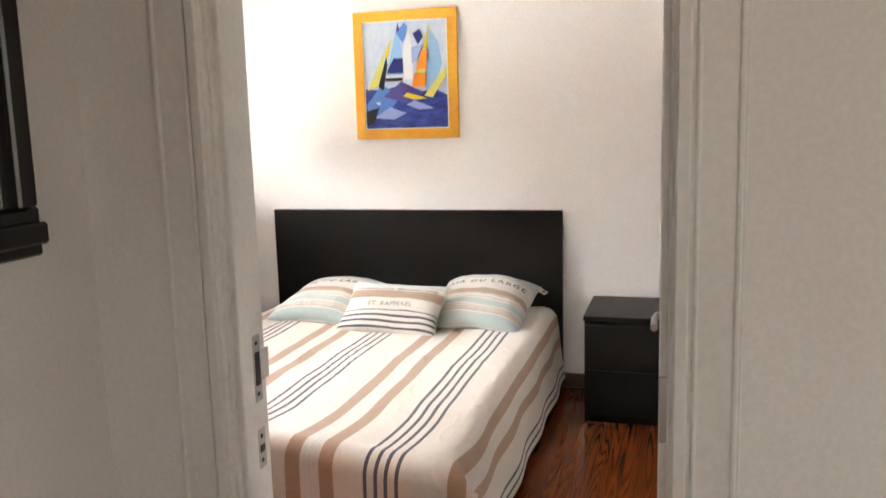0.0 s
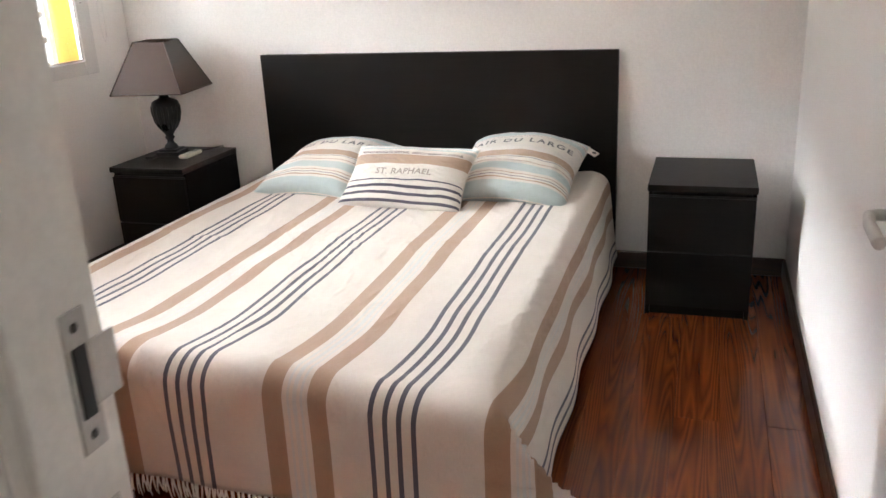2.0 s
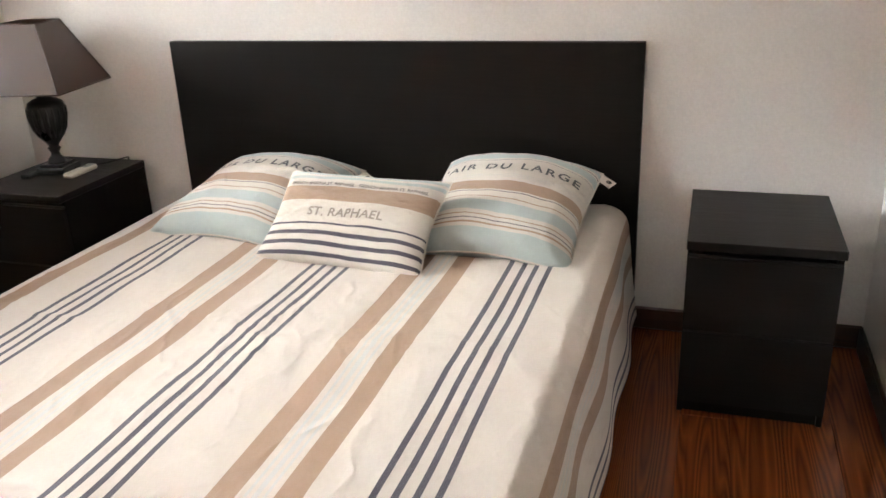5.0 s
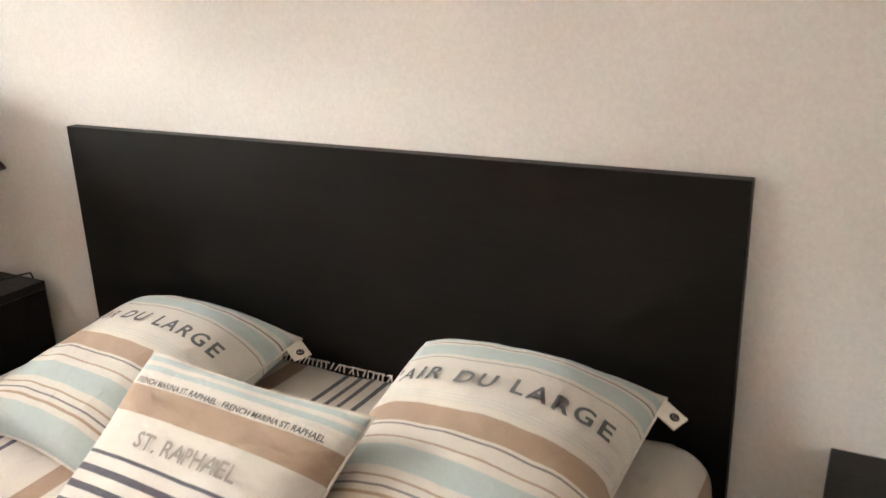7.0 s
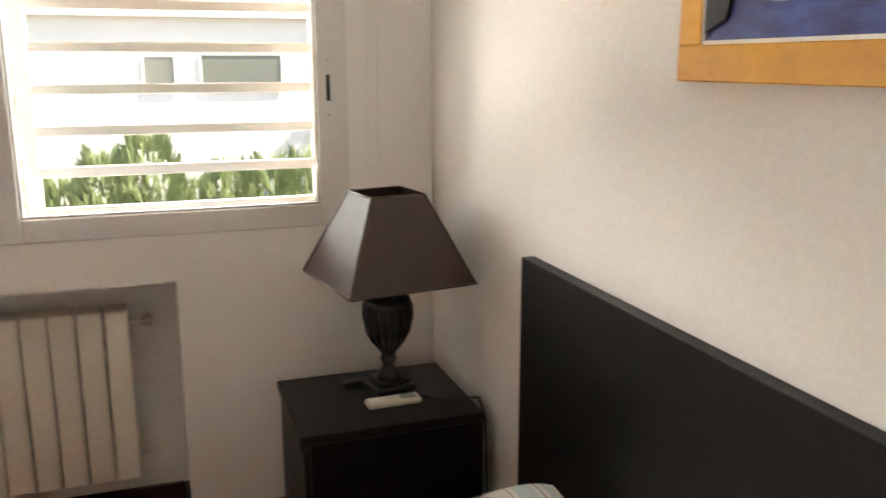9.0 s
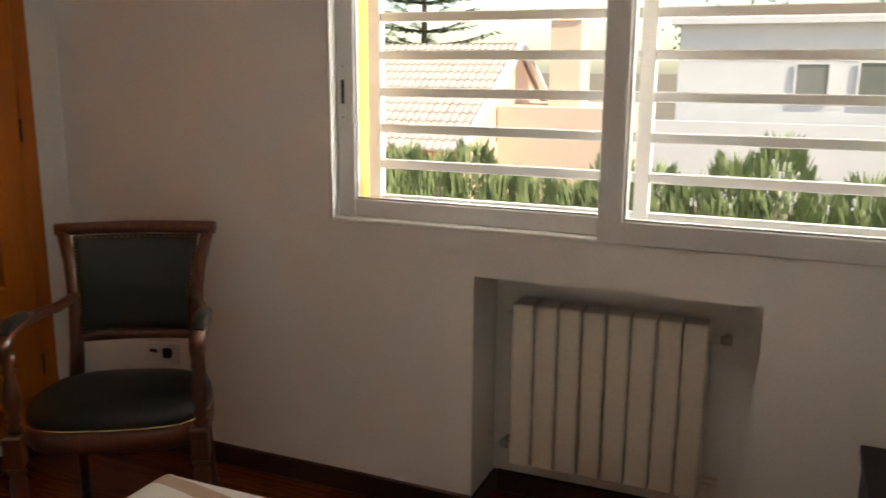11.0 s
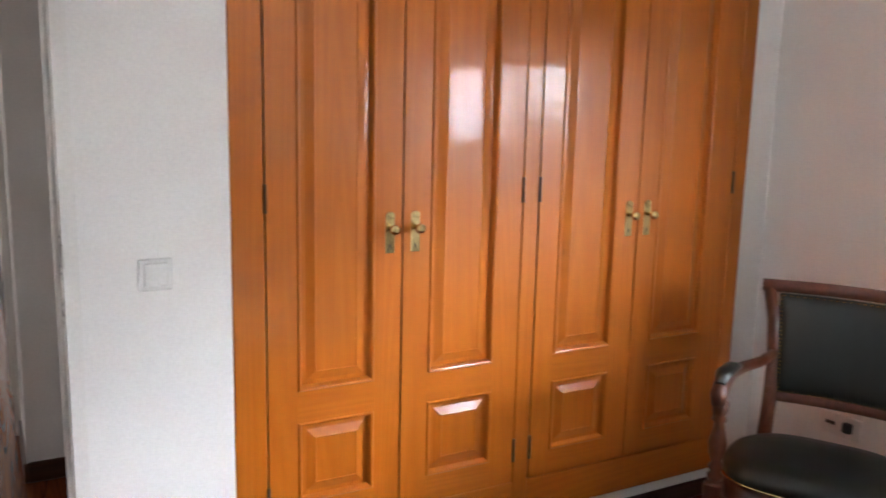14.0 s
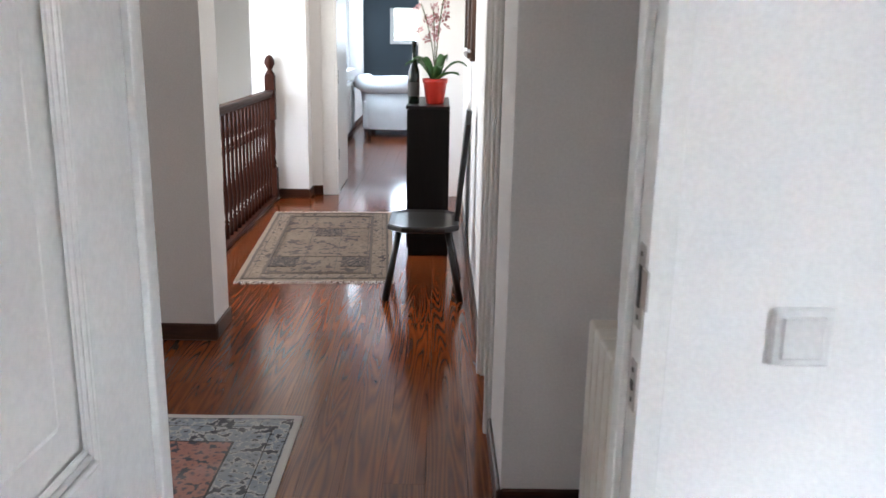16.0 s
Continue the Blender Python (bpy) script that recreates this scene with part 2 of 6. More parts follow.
def prism(bm, outline, y0, y1, m=Matrix()):
    """An outline in x and z, with depth along y."""
    a = [bm.verts.new(m @ Vector((x, y0, z))) for x, z in outline]
    b = [bm.verts.new(m @ Vector((x, y1, z))) for x, z in outline]
    k = len(outline)
    for i in range(k):
        bm.faces.new((a[i], a[(i + 1) % k], b[(i + 1) % k], b[i]))
    bm.faces.new(a[::-1])
    bm.faces.new(b)
    return bm


def finish(bm, name, material):
    bmesh.ops.recalc_face_normals(bm, faces=bm.faces[:])
    me = bpy.data.meshes.new(name)
    bm.to_mesh(me)
    bm.free()
    me.materials.append(material)
    return me


def part(name, bm, material, parent, label=""):
    o = new(name, finish(bm, name, material))
    o.parent = parent
    return tagged(o, label)


def thing(name, label, category, place=(0, 0, 0), turn=0.0, group=""):
    o = new(name)
    o.empty_display_size = 0.1
    o.matrix_world = pose(*place, 0, 0, turn)
    return tagged(o, label, category, group)


def solid(name, bm, material, label, category, place=(0, 0, 0), turn=0.0, group=""):
    o = new(name, finish(bm, name, material))
    o.matrix_world = pose(*place, 0, 0, turn)
    return tagged(o, label, category, group)


def setting(name, bm, material, label=""):
    return tagged(new(name, finish(bm, name, material)), label, kind="structure")


# ---- structure: bedroom ----
WY0, WY1, WZ0 = -1.595, 0.283, 0.965         # window opening
NY0, NY1, NZ = -1.085, -0.243, 0.824         # radiator niche
WX0, WX1 = -2.575, -0.66                     # wardrobe recess
setting("wall_north", boxes((XW - 0.3, 0.69, YN, YN + 0.15, 0, H)), WALL, "off-white stippled bedroom wall behind the bed")
setting("wall_west", boxes(
    (XW - 0.3, XW, -3.4, WY0, 0, H), (XW - 0.3, XW, WY1, YN, 0, H), (XW - 0.3, XW, WY0, WY1, 2.05, H),
    (XW - 0.3, XW, WY0, WY1, NZ, WZ0), (XW - 0.3, XW, WY0, NY0, 0, NZ), (XW - 0.3, XW, NY1, WY1, 0, NZ),
    (XW - 0.3, XW - 0.22, NY0, NY1, 0, NZ)), WALL, "off-white window wall with a radiator niche")
setting("wall_east", boxes((XE, 0.69, YS, YN, 0, H)), WALL, "off-white plain bedroom wall")
DX0, DX1, DW = -0.250, 0.450, 0.035      # clear door opening and jamb thickness
YH = -2.86                               # hall side of the door wall
setting("wall_south", boxes((WX1, DX0 - DW, YH, YS, 0, H), (DX1 + DW, 3.0, YH, YS, 0, H), (DX0 - DW, DX1 + DW, YH, YS, 2.07, H),
                            (WX0, WX1, -2.80, YS, 2.36, H), (WX1, -0.5, -4.0, YH, 0, H), (XW, WX0, -3.3, YS, 0, H)), WALL, "white wall beside the bedroom door")
setting("wall_wardrobe_back", boxes((XW, WX1, -3.4, -3.3, 0, H)), WALL)
setting("ceiling", boxes((XW - 0.3, 3.1, -17.2, YN + 0.15, H, H + 0.1)), CEIL, "plain white ceiling")

# ---- structure: hall, stairwell and lounge ----
XC = -0.175
setting("wall_hall_west", boxes((-0.5, XC, -4.12, -4.0, 0, H), (-0.335, XC, -4.575, -4.12, 0, H), (-0.335, XC, -9.42, -5.08, 0, H),
                                (-0.335, XC, -5.08, -4.575, 2.07, H)), WALL, "white corridor wall with a narrow doorway")
setting("column", boxes((1.09, 1.85, -5.74, -5.47, 0, H)), WALL, "white square wall end in the hall")
setting("wall_hall_south", boxes((0.98, 1.63, -9.42, -9.30, 0, H), (-0.335, 0.2, -9.42, -9.30, 0, H), (0.2, 0.98, -9.42, -9.30, 2.07, H)), WALL, "white end wall of the corridor")
setting("wall_pier", boxes((1.19, 1.57, -9.30, -9.10, 0, H)), WALL, "white wall pier beside the stair railing")
# The opening in its east side is unseen, added to light the hall.
setting("wall_stairwell", boxes((2.9, 3.0, -12.0, YH, 0, 0.9), (2.9, 3.0, -12.0, -9.2, 0.9, H), (2.9, 3.0, -5.8, YH, 0.9, H), (2.9, 3.0, -9.2, -5.8, 2.3, H),
                                (1.63, 3.0, -12.1, -12.0, -3, H), (2.9, 3.0, -12.0, -5.74, -3, 0), (1.63, 1.74, -12.0, -9.42, -3, H)), WALL, "white stairwell wall")
setting("wall_lounge_east", boxes((1.38, 1.63, -17.0, -14.4, 0, H), (1.38, 1.63, -11.2, -9.42, 0, H), (1.38, 1.63, -14.4, -11.2, 0, 0.95), (1.38, 1.63, -14.4, -11.2, 2.2, H)), WALL, "white lounge wall with a long window")
setting("wall_lounge_south", boxes((-2.1, 0.10, -17.0, -16.8, 0, H), (0.92, 1.38, -17.0, -16.8, 0, H), (0.10, 0.92, -17.0, -16.8, 0, 1.285), (0.10, 0.92, -17.0, -16.8, 2.3, H)), TEAL, "slate blue feature wall")
setting("wall_lounge_west", boxes((-2.2, -2.1, -17.0, -9.42, 0, H), (-2.1, -0.335, -9.52, -9.42, 0, H)), WALL)
setting("window_lounge_sill", boxes((1.26, 1.38, -14.3, -11.2, 0.93, 0.96), bevel=0.004), WHITE)

# subfloor, with the stairwell left open
setting("floor", boxes((XW - 0.3, 1.46, -17.0, YN, -0.2, -0.018), (1.46, 2.9, -5.74, YH, -0.2, -0.018)), BASEW, "glossy stained pine floorboards with strong grain")


def skirting(rows):
    """Dark baseboards with a rounded top edge."""
    bm = bmesh.new()
    for r in rows:
        box(bm, *r, 0.0, 0.085, bevel=0.006)
    return setting("baseboard", bm, BASEW, "dark stained wooden baseboard")


B = 0.014
skirting([(XW, XE, YN - B, YN), (XE - B, XE, YS, YN - B), (XW, XW + B, YS + B, NY0), (XW, XW + B, NY1, YN - B), (XW - 0.22, XW - 0.22 + B, NY0 + B, NY1 - B),
          (XW - 0.22, XW + B, NY0, NY0 + B), (XW - 0.22, XW + B, NY1 - B, NY1), (XW, WX0, YS, YS + B), (WX1, DX0 - 0.12, YS, YS + B), (-0.5, XC, -4.0, -4.0 + B), (XC, XC + B, -4.495, -4.0 + B), (XC, XC + B, -9.3, -5.161),
          (-0.5, -0.5 + B, -4.0, YH), (1.09 - B, 1.85, -5.47, -5.47 + B), (1.09 - B, 1.09, -5.74, -5.47), (1.09 - B, 1.46, -5.74 - B, -5.74), (1.19, 1.46, -9.10, -9.10 + B), (1.19 - B, 1.19, -9.30, -9.10 + B), (1.09, 1.19 - B, -9.3, -9.3 + B),
          (DX1 + 0.13, 2.9, YH - B, YH), (1.38 - B, 1.38, -16.8, -9.42), (-2.1, 1.38 - B, -16.8, -16.8 + B)])
setting("baseboard_wardrobe", boxes((WX0, WX1, YS - 0.02, YS - 0.006, 0, 0.068), bevel=0.004), BASEW, "dark stained low wooden baseboard")


def casing_bar(bm, x0, x1, z0, z1, y, way, upright=True):
    """A moulded architrave: a flat board, a raised outer bead and an inner step."""
    s = 1 if way > 0 else -1
    box(bm, x0, x1, y, y + s * 0.013, z0, z1, bevel=0.002)
    w = (x1 - x0) if upright else (z1 - z0)
    for a, b, h in ((0.62, 0.70, 0.019), (0.76, 0.96, 0.024), (0.05, 0.14, 0.017)):
        if upright:
            box(bm, x0 + a * w, x0 + b * w, y + s * 0.006, y + s * h, z0, z1, bevel=0.0025)
        else:
            box(bm, x0, x1, y + s * 0.006, y + s * h, z0 + a * w, z0 + b * w, bevel=0.0025)


def doorway():
    d = tagged(new("door_frame"), "white lacquered wooden door frame with moulded architraves", "door frame", kind="structure")
    bm = boxes((DX0 - DW, DX0, YH, YS, 0, 2.07), (DX1, DX1 + DW, YH, YS, 0, 2.07), (DX0 - DW, DX1 + DW, YH, YS, 2.035, 2.07), bevel=0.0006)
    part("jamb", bm, WHITE, d)
    bm = boxes((DX0, DX0 + 0.012, YH + 0.012, YH + 0.055, 0, 2.035), (DX1 - 0.012, DX1, YH + 0.012, YH + 0.055, 0, 2.035), (DX0, DX1, YH + 0.012, YH + 0.055, 2.02, 2.035), bevel=0.002)
    part("door_stop", bm, WHITE, d)
    for y, way in ((YH, -1),):
        for x0, x1, flip in ((DX0 - 0.10, DX0 - 0.004, False), (DX1 + 0.004, DX1 + 0.10, True)):
            bm = bmesh.new()
            casing_bar(bm, x0, x1, 0, 2.14, y, way)
            if flip:
                bmesh.ops.scale(bm, vec=(-1, 1, 1), space=Matrix.Translation((-(x0 + x1) / 2, 0, 0)), verts=bm.verts[:])
            part("architrave", bm, WHITE, d)
        bm = bmesh.new()
        casing_bar(bm, DX0 - 0.10, DX1 + 0.10, 2.04, 2.14, y + way * 0.002, way, False)
        part("architrave", bm, WHITE, d)
    # strike plates on the latch side, a pivot plate on the hinge side
    for z0, z1, lip in ((1.045, 1.165, True), (0.922, 0.995, False)):
        bm = bmesh.new()
        box(bm, DX0 - 0.001, DX0 + 0.0018, -2.789, -2.762, z0, z1, bevel=0.0006)
        if lip:
            box(bm, DX0 - 0.001, DX0 + 0.0024, -2.765, -2.735, z0 + 0.035, z1 - 0.03, bevel=0.0006)
        plate = part("strike_plate", bm, STEEL, d, "brushed steel strike plate")
        bm = boxes((DX0 + 0.0005, DX0 + 0.0035, -2.783, -2.769, z0 + 0.03, z1 - 0.03))
        part("latch_hole", bm, DARKP, plate)
        bm = bmesh.new()
        for z in (z0 + 0.014, z1 - 0.014):
            lathe(bm, [(0.0045, 0), (0.003, 0.0012)], 8, Matrix.Translation((DX0 + 0.0018, -2.776, z)) @ pose(0, 0, 0, 0, 90, 0))
        part("screw", bm, IRON, plate)
    for zc in (0.25, 1.105, 1.85):
        bm = bmesh.new()
        box(bm, DX1 - 0.0115, DX1 + 0.004, YH + 0.0085, YH + 0.013, zc - 0.05, zc + 0.05, bevel=0.0015)
        part("hinge", bm, STEEL, d, "brushed steel hinge plate")


doorway()


def door_leaf():
    """A panelled white door standing open against the side wall; built closed along -x from its hinge, then turned."""
    d = thing("door_1", "white panelled wooden door standing wide open", "door", (DX1 + 0.036, -2.748, 0.006), -92.0)
    d["kind"] = "structure"
    W, T, Z = 0.715, 0.04, 2.02
    bm = bmesh.new()
    box(bm, -W, 0, -T + 0.008, -0.008, 0, Z)
    for s in (0, 1):
        y0, y1 = (-0.008, 0) if s else (-T, -T + 0.008)
        for x0, x1, z0, z1 in ((-W, -W + 0.12, 0, Z), (-0.12, 0, 0, Z), (-W + 0.12, -0.12, 0, 0.22), (-W + 0.12, -0.12, 1.9, Z), (-W + 0.12, -0.12, 0.78, 0.9)):
            box(bm, x0, x1, y0, y1, z0, z1, bevel=0.0015)
    body = part("leaf", bm, WHITE, d)
    bm = bmesh.new()
    for y in (-T, 0):
        for z0, z1 in ((0.22, 0.78), (0.9, 1.9)):
            x0, x1 = -W + 0.12, -0.12
            for k, h in ((0.0, 0.007), (0.014, 0.005), (0.028, 0.003)):
                for r in ((x0 + k, x0 + k + 0.01, z0 + k, z1 - k), (x1 - k - 0.01, x1 - k, z0 + k, z1 - k), (x0 + k, x1 - k, z0 + k, z0 + k + 0.01), (x0 + k, x1 - k, z1 - k - 0.01, z1 - k)):
                    box(bm, r[0], r[1], y - h if y == 0 else y, y if y == 0 else y + h, r[2], r[3], bevel=0.002)
            box(bm, x0 + 0.09, x1 - 0.09, (y - 0.007) if y == 0 else y, y if y == 0 else y + 0.007, z0 + 0.09, z1 - 0.09, bevel=0.006)
    part("panel_moulding", bm, WHITE, d)
    for s in (-1, 1):
        y = -T if s < 0 else 0
        bm = bmesh.new()
        box(bm, -W + 0.042, -W + 0.074, y, y + s * 0.004, 1.03, 1.09, bevel=0.0015)
        h = part("handle_plate", bm, IRON, d, "dark metal handle plate")
        bm = bmesh.new()
        tube(bm, [(-W + 0.058, y, 1.06), (-W + 0.058, y + s * 0.045, 1.06), (-W + 0.064, y + s * 0.056, 1.06), (-W + 0.10, y + s * 0.06, 1.059), (-W + 0.165, y + s * 0.056, 1.055)], [0.008, 0.008, 0.008, 0.008, 0.0085], 12)
        part("lever", bm, STEEL, h, "brushed metal lever")
        bm = bmesh.new()
        lathe(bm, [(0.013, 0), (0.012, 0.005), (0.004, 0.006)], 14, Matrix.Translation((-W + 0.058, y, 0.92)) @ pose(0, 0, 0, -90 * s, 0, 0))
        part("key_rosette", bm, STEEL, d)
    return d


door_leaf()


def side_door():
    """A closed narrow door in the corridor wall, with its architrave."""
    d = tagged(new("door_2"), "closed white door with white architrave in the corridor", "door", kind="structure")
    part("leaf", boxes((-0.30, -0.262, -5.08, -4.575, 0.005, 2.07), bevel=0.003), WHITE, d)
    for y0, y1 in ((-4.575, -4.495), (-5.161, -5.08)):
        bm = boxes((XC, XC + 0.014, y0, y1, 0, 2.15), (XC + 0.006, XC + 0.026, y0 + 0.02 * (y0 > -5), y1 - 0.02 * (y0 < -5) - 0.03 * (y0 > -5), 0, 2.15), bevel=0.003)
        part("architrave", bm, WHITE, d)
    part("architrave", boxes((XC, XC + 0.016, -5.161, -4.495, 2.07, 2.15), bevel=0.003), WHITE, d)
    # the cased opening to the lounge
    e = tagged(new("door_3"), "cream door frame with the lounge door folded back", "door frame", kind="structure")
    part("jamb", boxes((0.95, 0.98, -9.43, -9.29, 0, 2.07), (0.2, 0.23, -9.43, -9.29, 0, 2.07), (0.23, 0.95, -9.43, -9.29, 2.04, 2.07), bevel=0.003), WHITE, e)
    part("architrave", boxes((0.97, 1.09, -9.30, -9.284, 0, 2.14), bevel=0.003), WHITE, e)
    part("architrave", boxes((0.10, 0.21, -9.30, -9.284, 0, 2.14), bevel=0.003), WHITE, e)
    part("leaf", boxes((0.962, 1.0, -10.2, -9.46, 0.006, 2.03), bevel=0.003), WHITE, e)
    part("strike_plate", boxes((0.947, 0.9495, -9.36, -9.335, 1.0, 1.12)), IRON, e)
    part("strike_plate", boxes((0.947, 0.9495, -9.36, -9.335, 0.32, 0.42)), IRON, e)


side_door()


def window_unit():
    w = tagged(new("window_1"), "white aluminium sliding window with two sashes", "window", kind="structure")
    Y0, Y1, Z0, Z1 = WY0, WY1, WZ0, 2.05
    x = XW
    bm = boxes((x - 0.09, x + 0.008, Y0, Y0 + 0.015, Z0, Z1), (x - 0.09, x + 0.008, Y1 - 0.015, Y1, Z0, Z1), (x - 0.09, x + 0.008, Y0 + 0.015, Y1 - 0.015, Z0, Z0 + 0.012), (x - 0.09, x + 0.008, Y0 + 0.015, Y1 - 0.015, Z1 - 0.03, Z1), bevel=0.002)
    part("window_frame", bm, ALU, w)
    for k, (y0, y1, xx) in enumerate(((Y0 + 0.015, -0.632, x - 0.04), (-0.707, Y1 - 0.015, x + 0.004))):
        z0, z1, s = Z0 + 0.012 - 0.010 * k, Z1 - 0.03, 0.058 + 0.008 * k
        left, right = (0.062, 0.075) if k == 0 else (0.073, 0.078)
        bm = boxes((xx - 0.028, xx + 0.006, y0, y0 + left, z0, z1), (xx - 0.028, xx + 0.006, y1 - right, y1, z0, z1), (xx - 0.028, xx + 0.006, y0 + left, y1 - right, z0, z0 + s), (xx - 0.028, xx + 0.006, y0 + left, y1 - right, z1 - s, z1), bevel=0.003)
        sash = part("sash", bm, ALU, w)
        bm = bmesh.new()
        g = 0.006
        for r in ((y0 + left, y0 + left + g, z0 + s, z1 - s), (y1 - right - g, y1 - right, z0 + s, z1 - s), (y0 + left, y1 - right, z0 + s, z0 + s + g), (y0 + left, y1 - right, z1 - s - g, z1 - s)):
            box(bm, xx - 0.02, xx - 0.002, *r)
        part("gasket", bm, STEEL, sash)
        bm = boxes((xx - 0.013, xx - 0.009, y0 + left, y1 - right, z0 + s, z1 - s))
        p = part("pane", bm, GLASS, sash)
        p.visible_shadow = False
        yl = (y0 + 0.022) if k == 0 else (y1 - 0.044)
        bm = boxes((xx + 0.004, xx + 0.0075, yl - 0.009, yl + 0.009, 1.285, 1.475), bevel=0.001)
        lock = part("lock_plate", bm, ALU, sash)
        part("finger_slot", boxes((xx + 0.006, xx + 0.0085, yl - 0.006, yl + 0.006, 1.342, 1.418)), DARKP, sash)
        bm = bmesh.new()
        for z in (1.30, 1.46):
            lathe(bm, [(0.003, 0), (0.002, 0.001)], 8, Matrix.Translation((xx + 0.0075, yl, z)) @ pose(0, 0, 0, 0, 90, 0))
        part("screw", bm, IRON, sash)
    # outside reveal in coloured render, and the sill
    bm = boxes((x - 0.30, x - 0.092, Y0 - 0.004, Y0 + 0.004, Z0, Z1), (x - 0.30, x - 0.092, Y1 - 0.004, Y1 + 0.004, Z0, Z1), (x - 0.30, x - 0.092, Y0, Y1, Z1 - 0.004, Z1 + 0.004))
    part("reveal", bm, OCHRE, w, "ochre rendered window reveal")
    part("window_sill", boxes((x - 0.36, x - 0.092, Y0, Y1, Z0 - 0.01, Z0 + 0.012), bevel=0.003), ALU, w)


window_unit()


def security_grille():
    g = thing("window_grille", "white horizontal bar security grille outside the window", "grille")
    x = XW - 0.22
    for y0, y1 in ((-1.555, -1.51), (-0.645, -0.60), (0.213, 0.25)):
        part("post", boxes((x - 0.02, x + 0.02, y0, y1, 1.0, 2.04), bevel=0.003), ALU, g)
    for z in GRILLE_Z:
        part("bar", boxes((x - 0.012, x + 0.012, -1.51, 0.213, z - 0.0155, z + 0.0155), bevel=0.003), ALU, g)


GRILLE_Z = [1.012 + 0.1215 * i for i in range(9)]
security_grille()


def roller_blind():
    b = thing("roller_blind", "dark brown roller blind, partly lowered over the window", "blind")
    z0 = 1.69
    part("blind_cloth", boxes((XW + 0.042, XW + 0.044, -1.645, 0.32, z0, 2.25)), BLIND, b)
    bm = bmesh.new()
    tube(bm, [(XW + 0.043, -1.645, z0), (XW + 0.043, 0.32, z0)], 0.009, 10)
    part("bottom_bar", bm, BLIND, b)
    bm = bmesh.new()
    tube(bm, [(XW + 0.035, -1.655, 2.27), (XW + 0.035, 0.33, 2.27)], 0.03, 14)
    part("roller", bm, BLIND, b)
    part("bracket", boxes((XW, XW + 0.07, -1.67, -1.655, 2.22, 2.32), bevel=0.002), ALU, b)
    part("bracket", boxes((XW, XW + 0.07, 0.33, 0.345, 2.22, 2.32), bevel=0.002), ALU, b)
    bm = bmesh.new()
    pts = [(XW + 0.02, 0.335, 2.27)] + [(XW + 0.012, 0.34 + 0.004 * math.sin(i), 2.2 - i * 0.1) for i in range(11)]
    pts += [(XW + 0.012, 0.348, 1.13), (XW + 0.012, 0.36, 1.105), (XW + 0.012, 0.373, 1.13)] + [(XW + 0.012, 0.375, 1.2 + i * 0.1) for i in range(11)]
    tube(bm, pts, 0.0018, 6)
    part("pull_cord", bm, SWITCHP, b, "thin white pull cord loop")


roller_blind()


# ---- bedroom things ----
def nightstand(label):
    """A two-drawer chest: overhanging lid, shadow gap, side panels and drawer fronts. Front is at y = 0."""
    n = thing("nightstand", label, "nightstand", group="matching nightstands")
    W, D, Z = 0.40, 0.48, 0.55
    part("lid", boxes((-0.003, W + 0.003, -0.006, D, Z - 0.026, Z), bevel=0.002), BLACK, n)
    part("side_panel", boxes((0, 0.016, 0.02, D, 0, Z - 0.026), bevel=0.001), BLACKV, n)
    part("side_panel", boxes((W - 0.016, W, 0.02, D, 0, Z - 0.026), bevel=0.001), BLACKV, n)
    part("back_panel", boxes((0.016, W - 0.016, D - 0.008, D, 0.02, Z - 0.026)), BLACKV, n)
    # Black sheet behind the fronts, put in as the shade of the recess.
    part("recess_shade_sheet", boxes((0.016, W - 0.016, 0.05, 0.07, 0.03, Z - 0.026)), DARKP, n)
    part("plinth", boxes((0.016, W - 0.016, 0.03, 0.048, 0, 0.06)), BLACKV, n)
    for z0, z1 in ((0.045, 0.272), (0.280, 0.500)):
        bm = bmesh.new()
        prism(bm, [(0.002, z0), (W - 0.002, z0), (W - 0.002, z1), (0.002, z1)], 0.002, 0.018)
        d = part("drawer_front", bm, BLACK, n)
        # Black strip painting the shade in the groove above the drawer.
        bm = boxes((0.004, W - 0.004, 0.010, 0.0195, z1 - 0.001, z1 + 0.006))
        part("groove_shade_strip", bm, DARKP, d)
    return n


ns = nightstand("black-brown veneered two-drawer nightstand standing against the wall")
ns.matrix_world = pose(0, 0.0, 0, 0, 0, 0)
copy_thing(ns, pose(-2.515, 0.02, 0))["label"] = "black-brown veneered nightstand carrying a table lamp and remote"


def bed():
    b = thing("bed", "double bed with tall black-brown veneered headboard", "bed")
    part("headboard", boxes((-1.92, -0.178, 0.512, 0.545, 0.02, 1.012), bevel=0.0015), BLACK, b)
    for x in (-1.88, -0.23):
        part("side_rail", boxes((x, x + 0.02, -1.58, 0.512, 0.12, 0.36), bevel=0.002), BLACK, b)
    part("foot_rail", boxes((-1.88, -0.21, -1.60, -1.58, 0.12, 0.36), bevel=0.002), BLACK, b)
    for x in (-1.86, -0.30):
        for y in (-1.57, 0.42):
            part("leg", boxes((x, x + 0.06, y, y + 0.06, 0, 0.12), bevel=0.003), BLACKV, b)
    part("slatted_base", boxes((-1.86, -0.23, -1.58, 0.51, 0.24, 0.27)), BLACKV, b)
    part("mattress", boxes((-1.85, -0.235, -1.55, 0.50, 0.27, 0.40), bevel=0.03), WHITE, b)


bed()

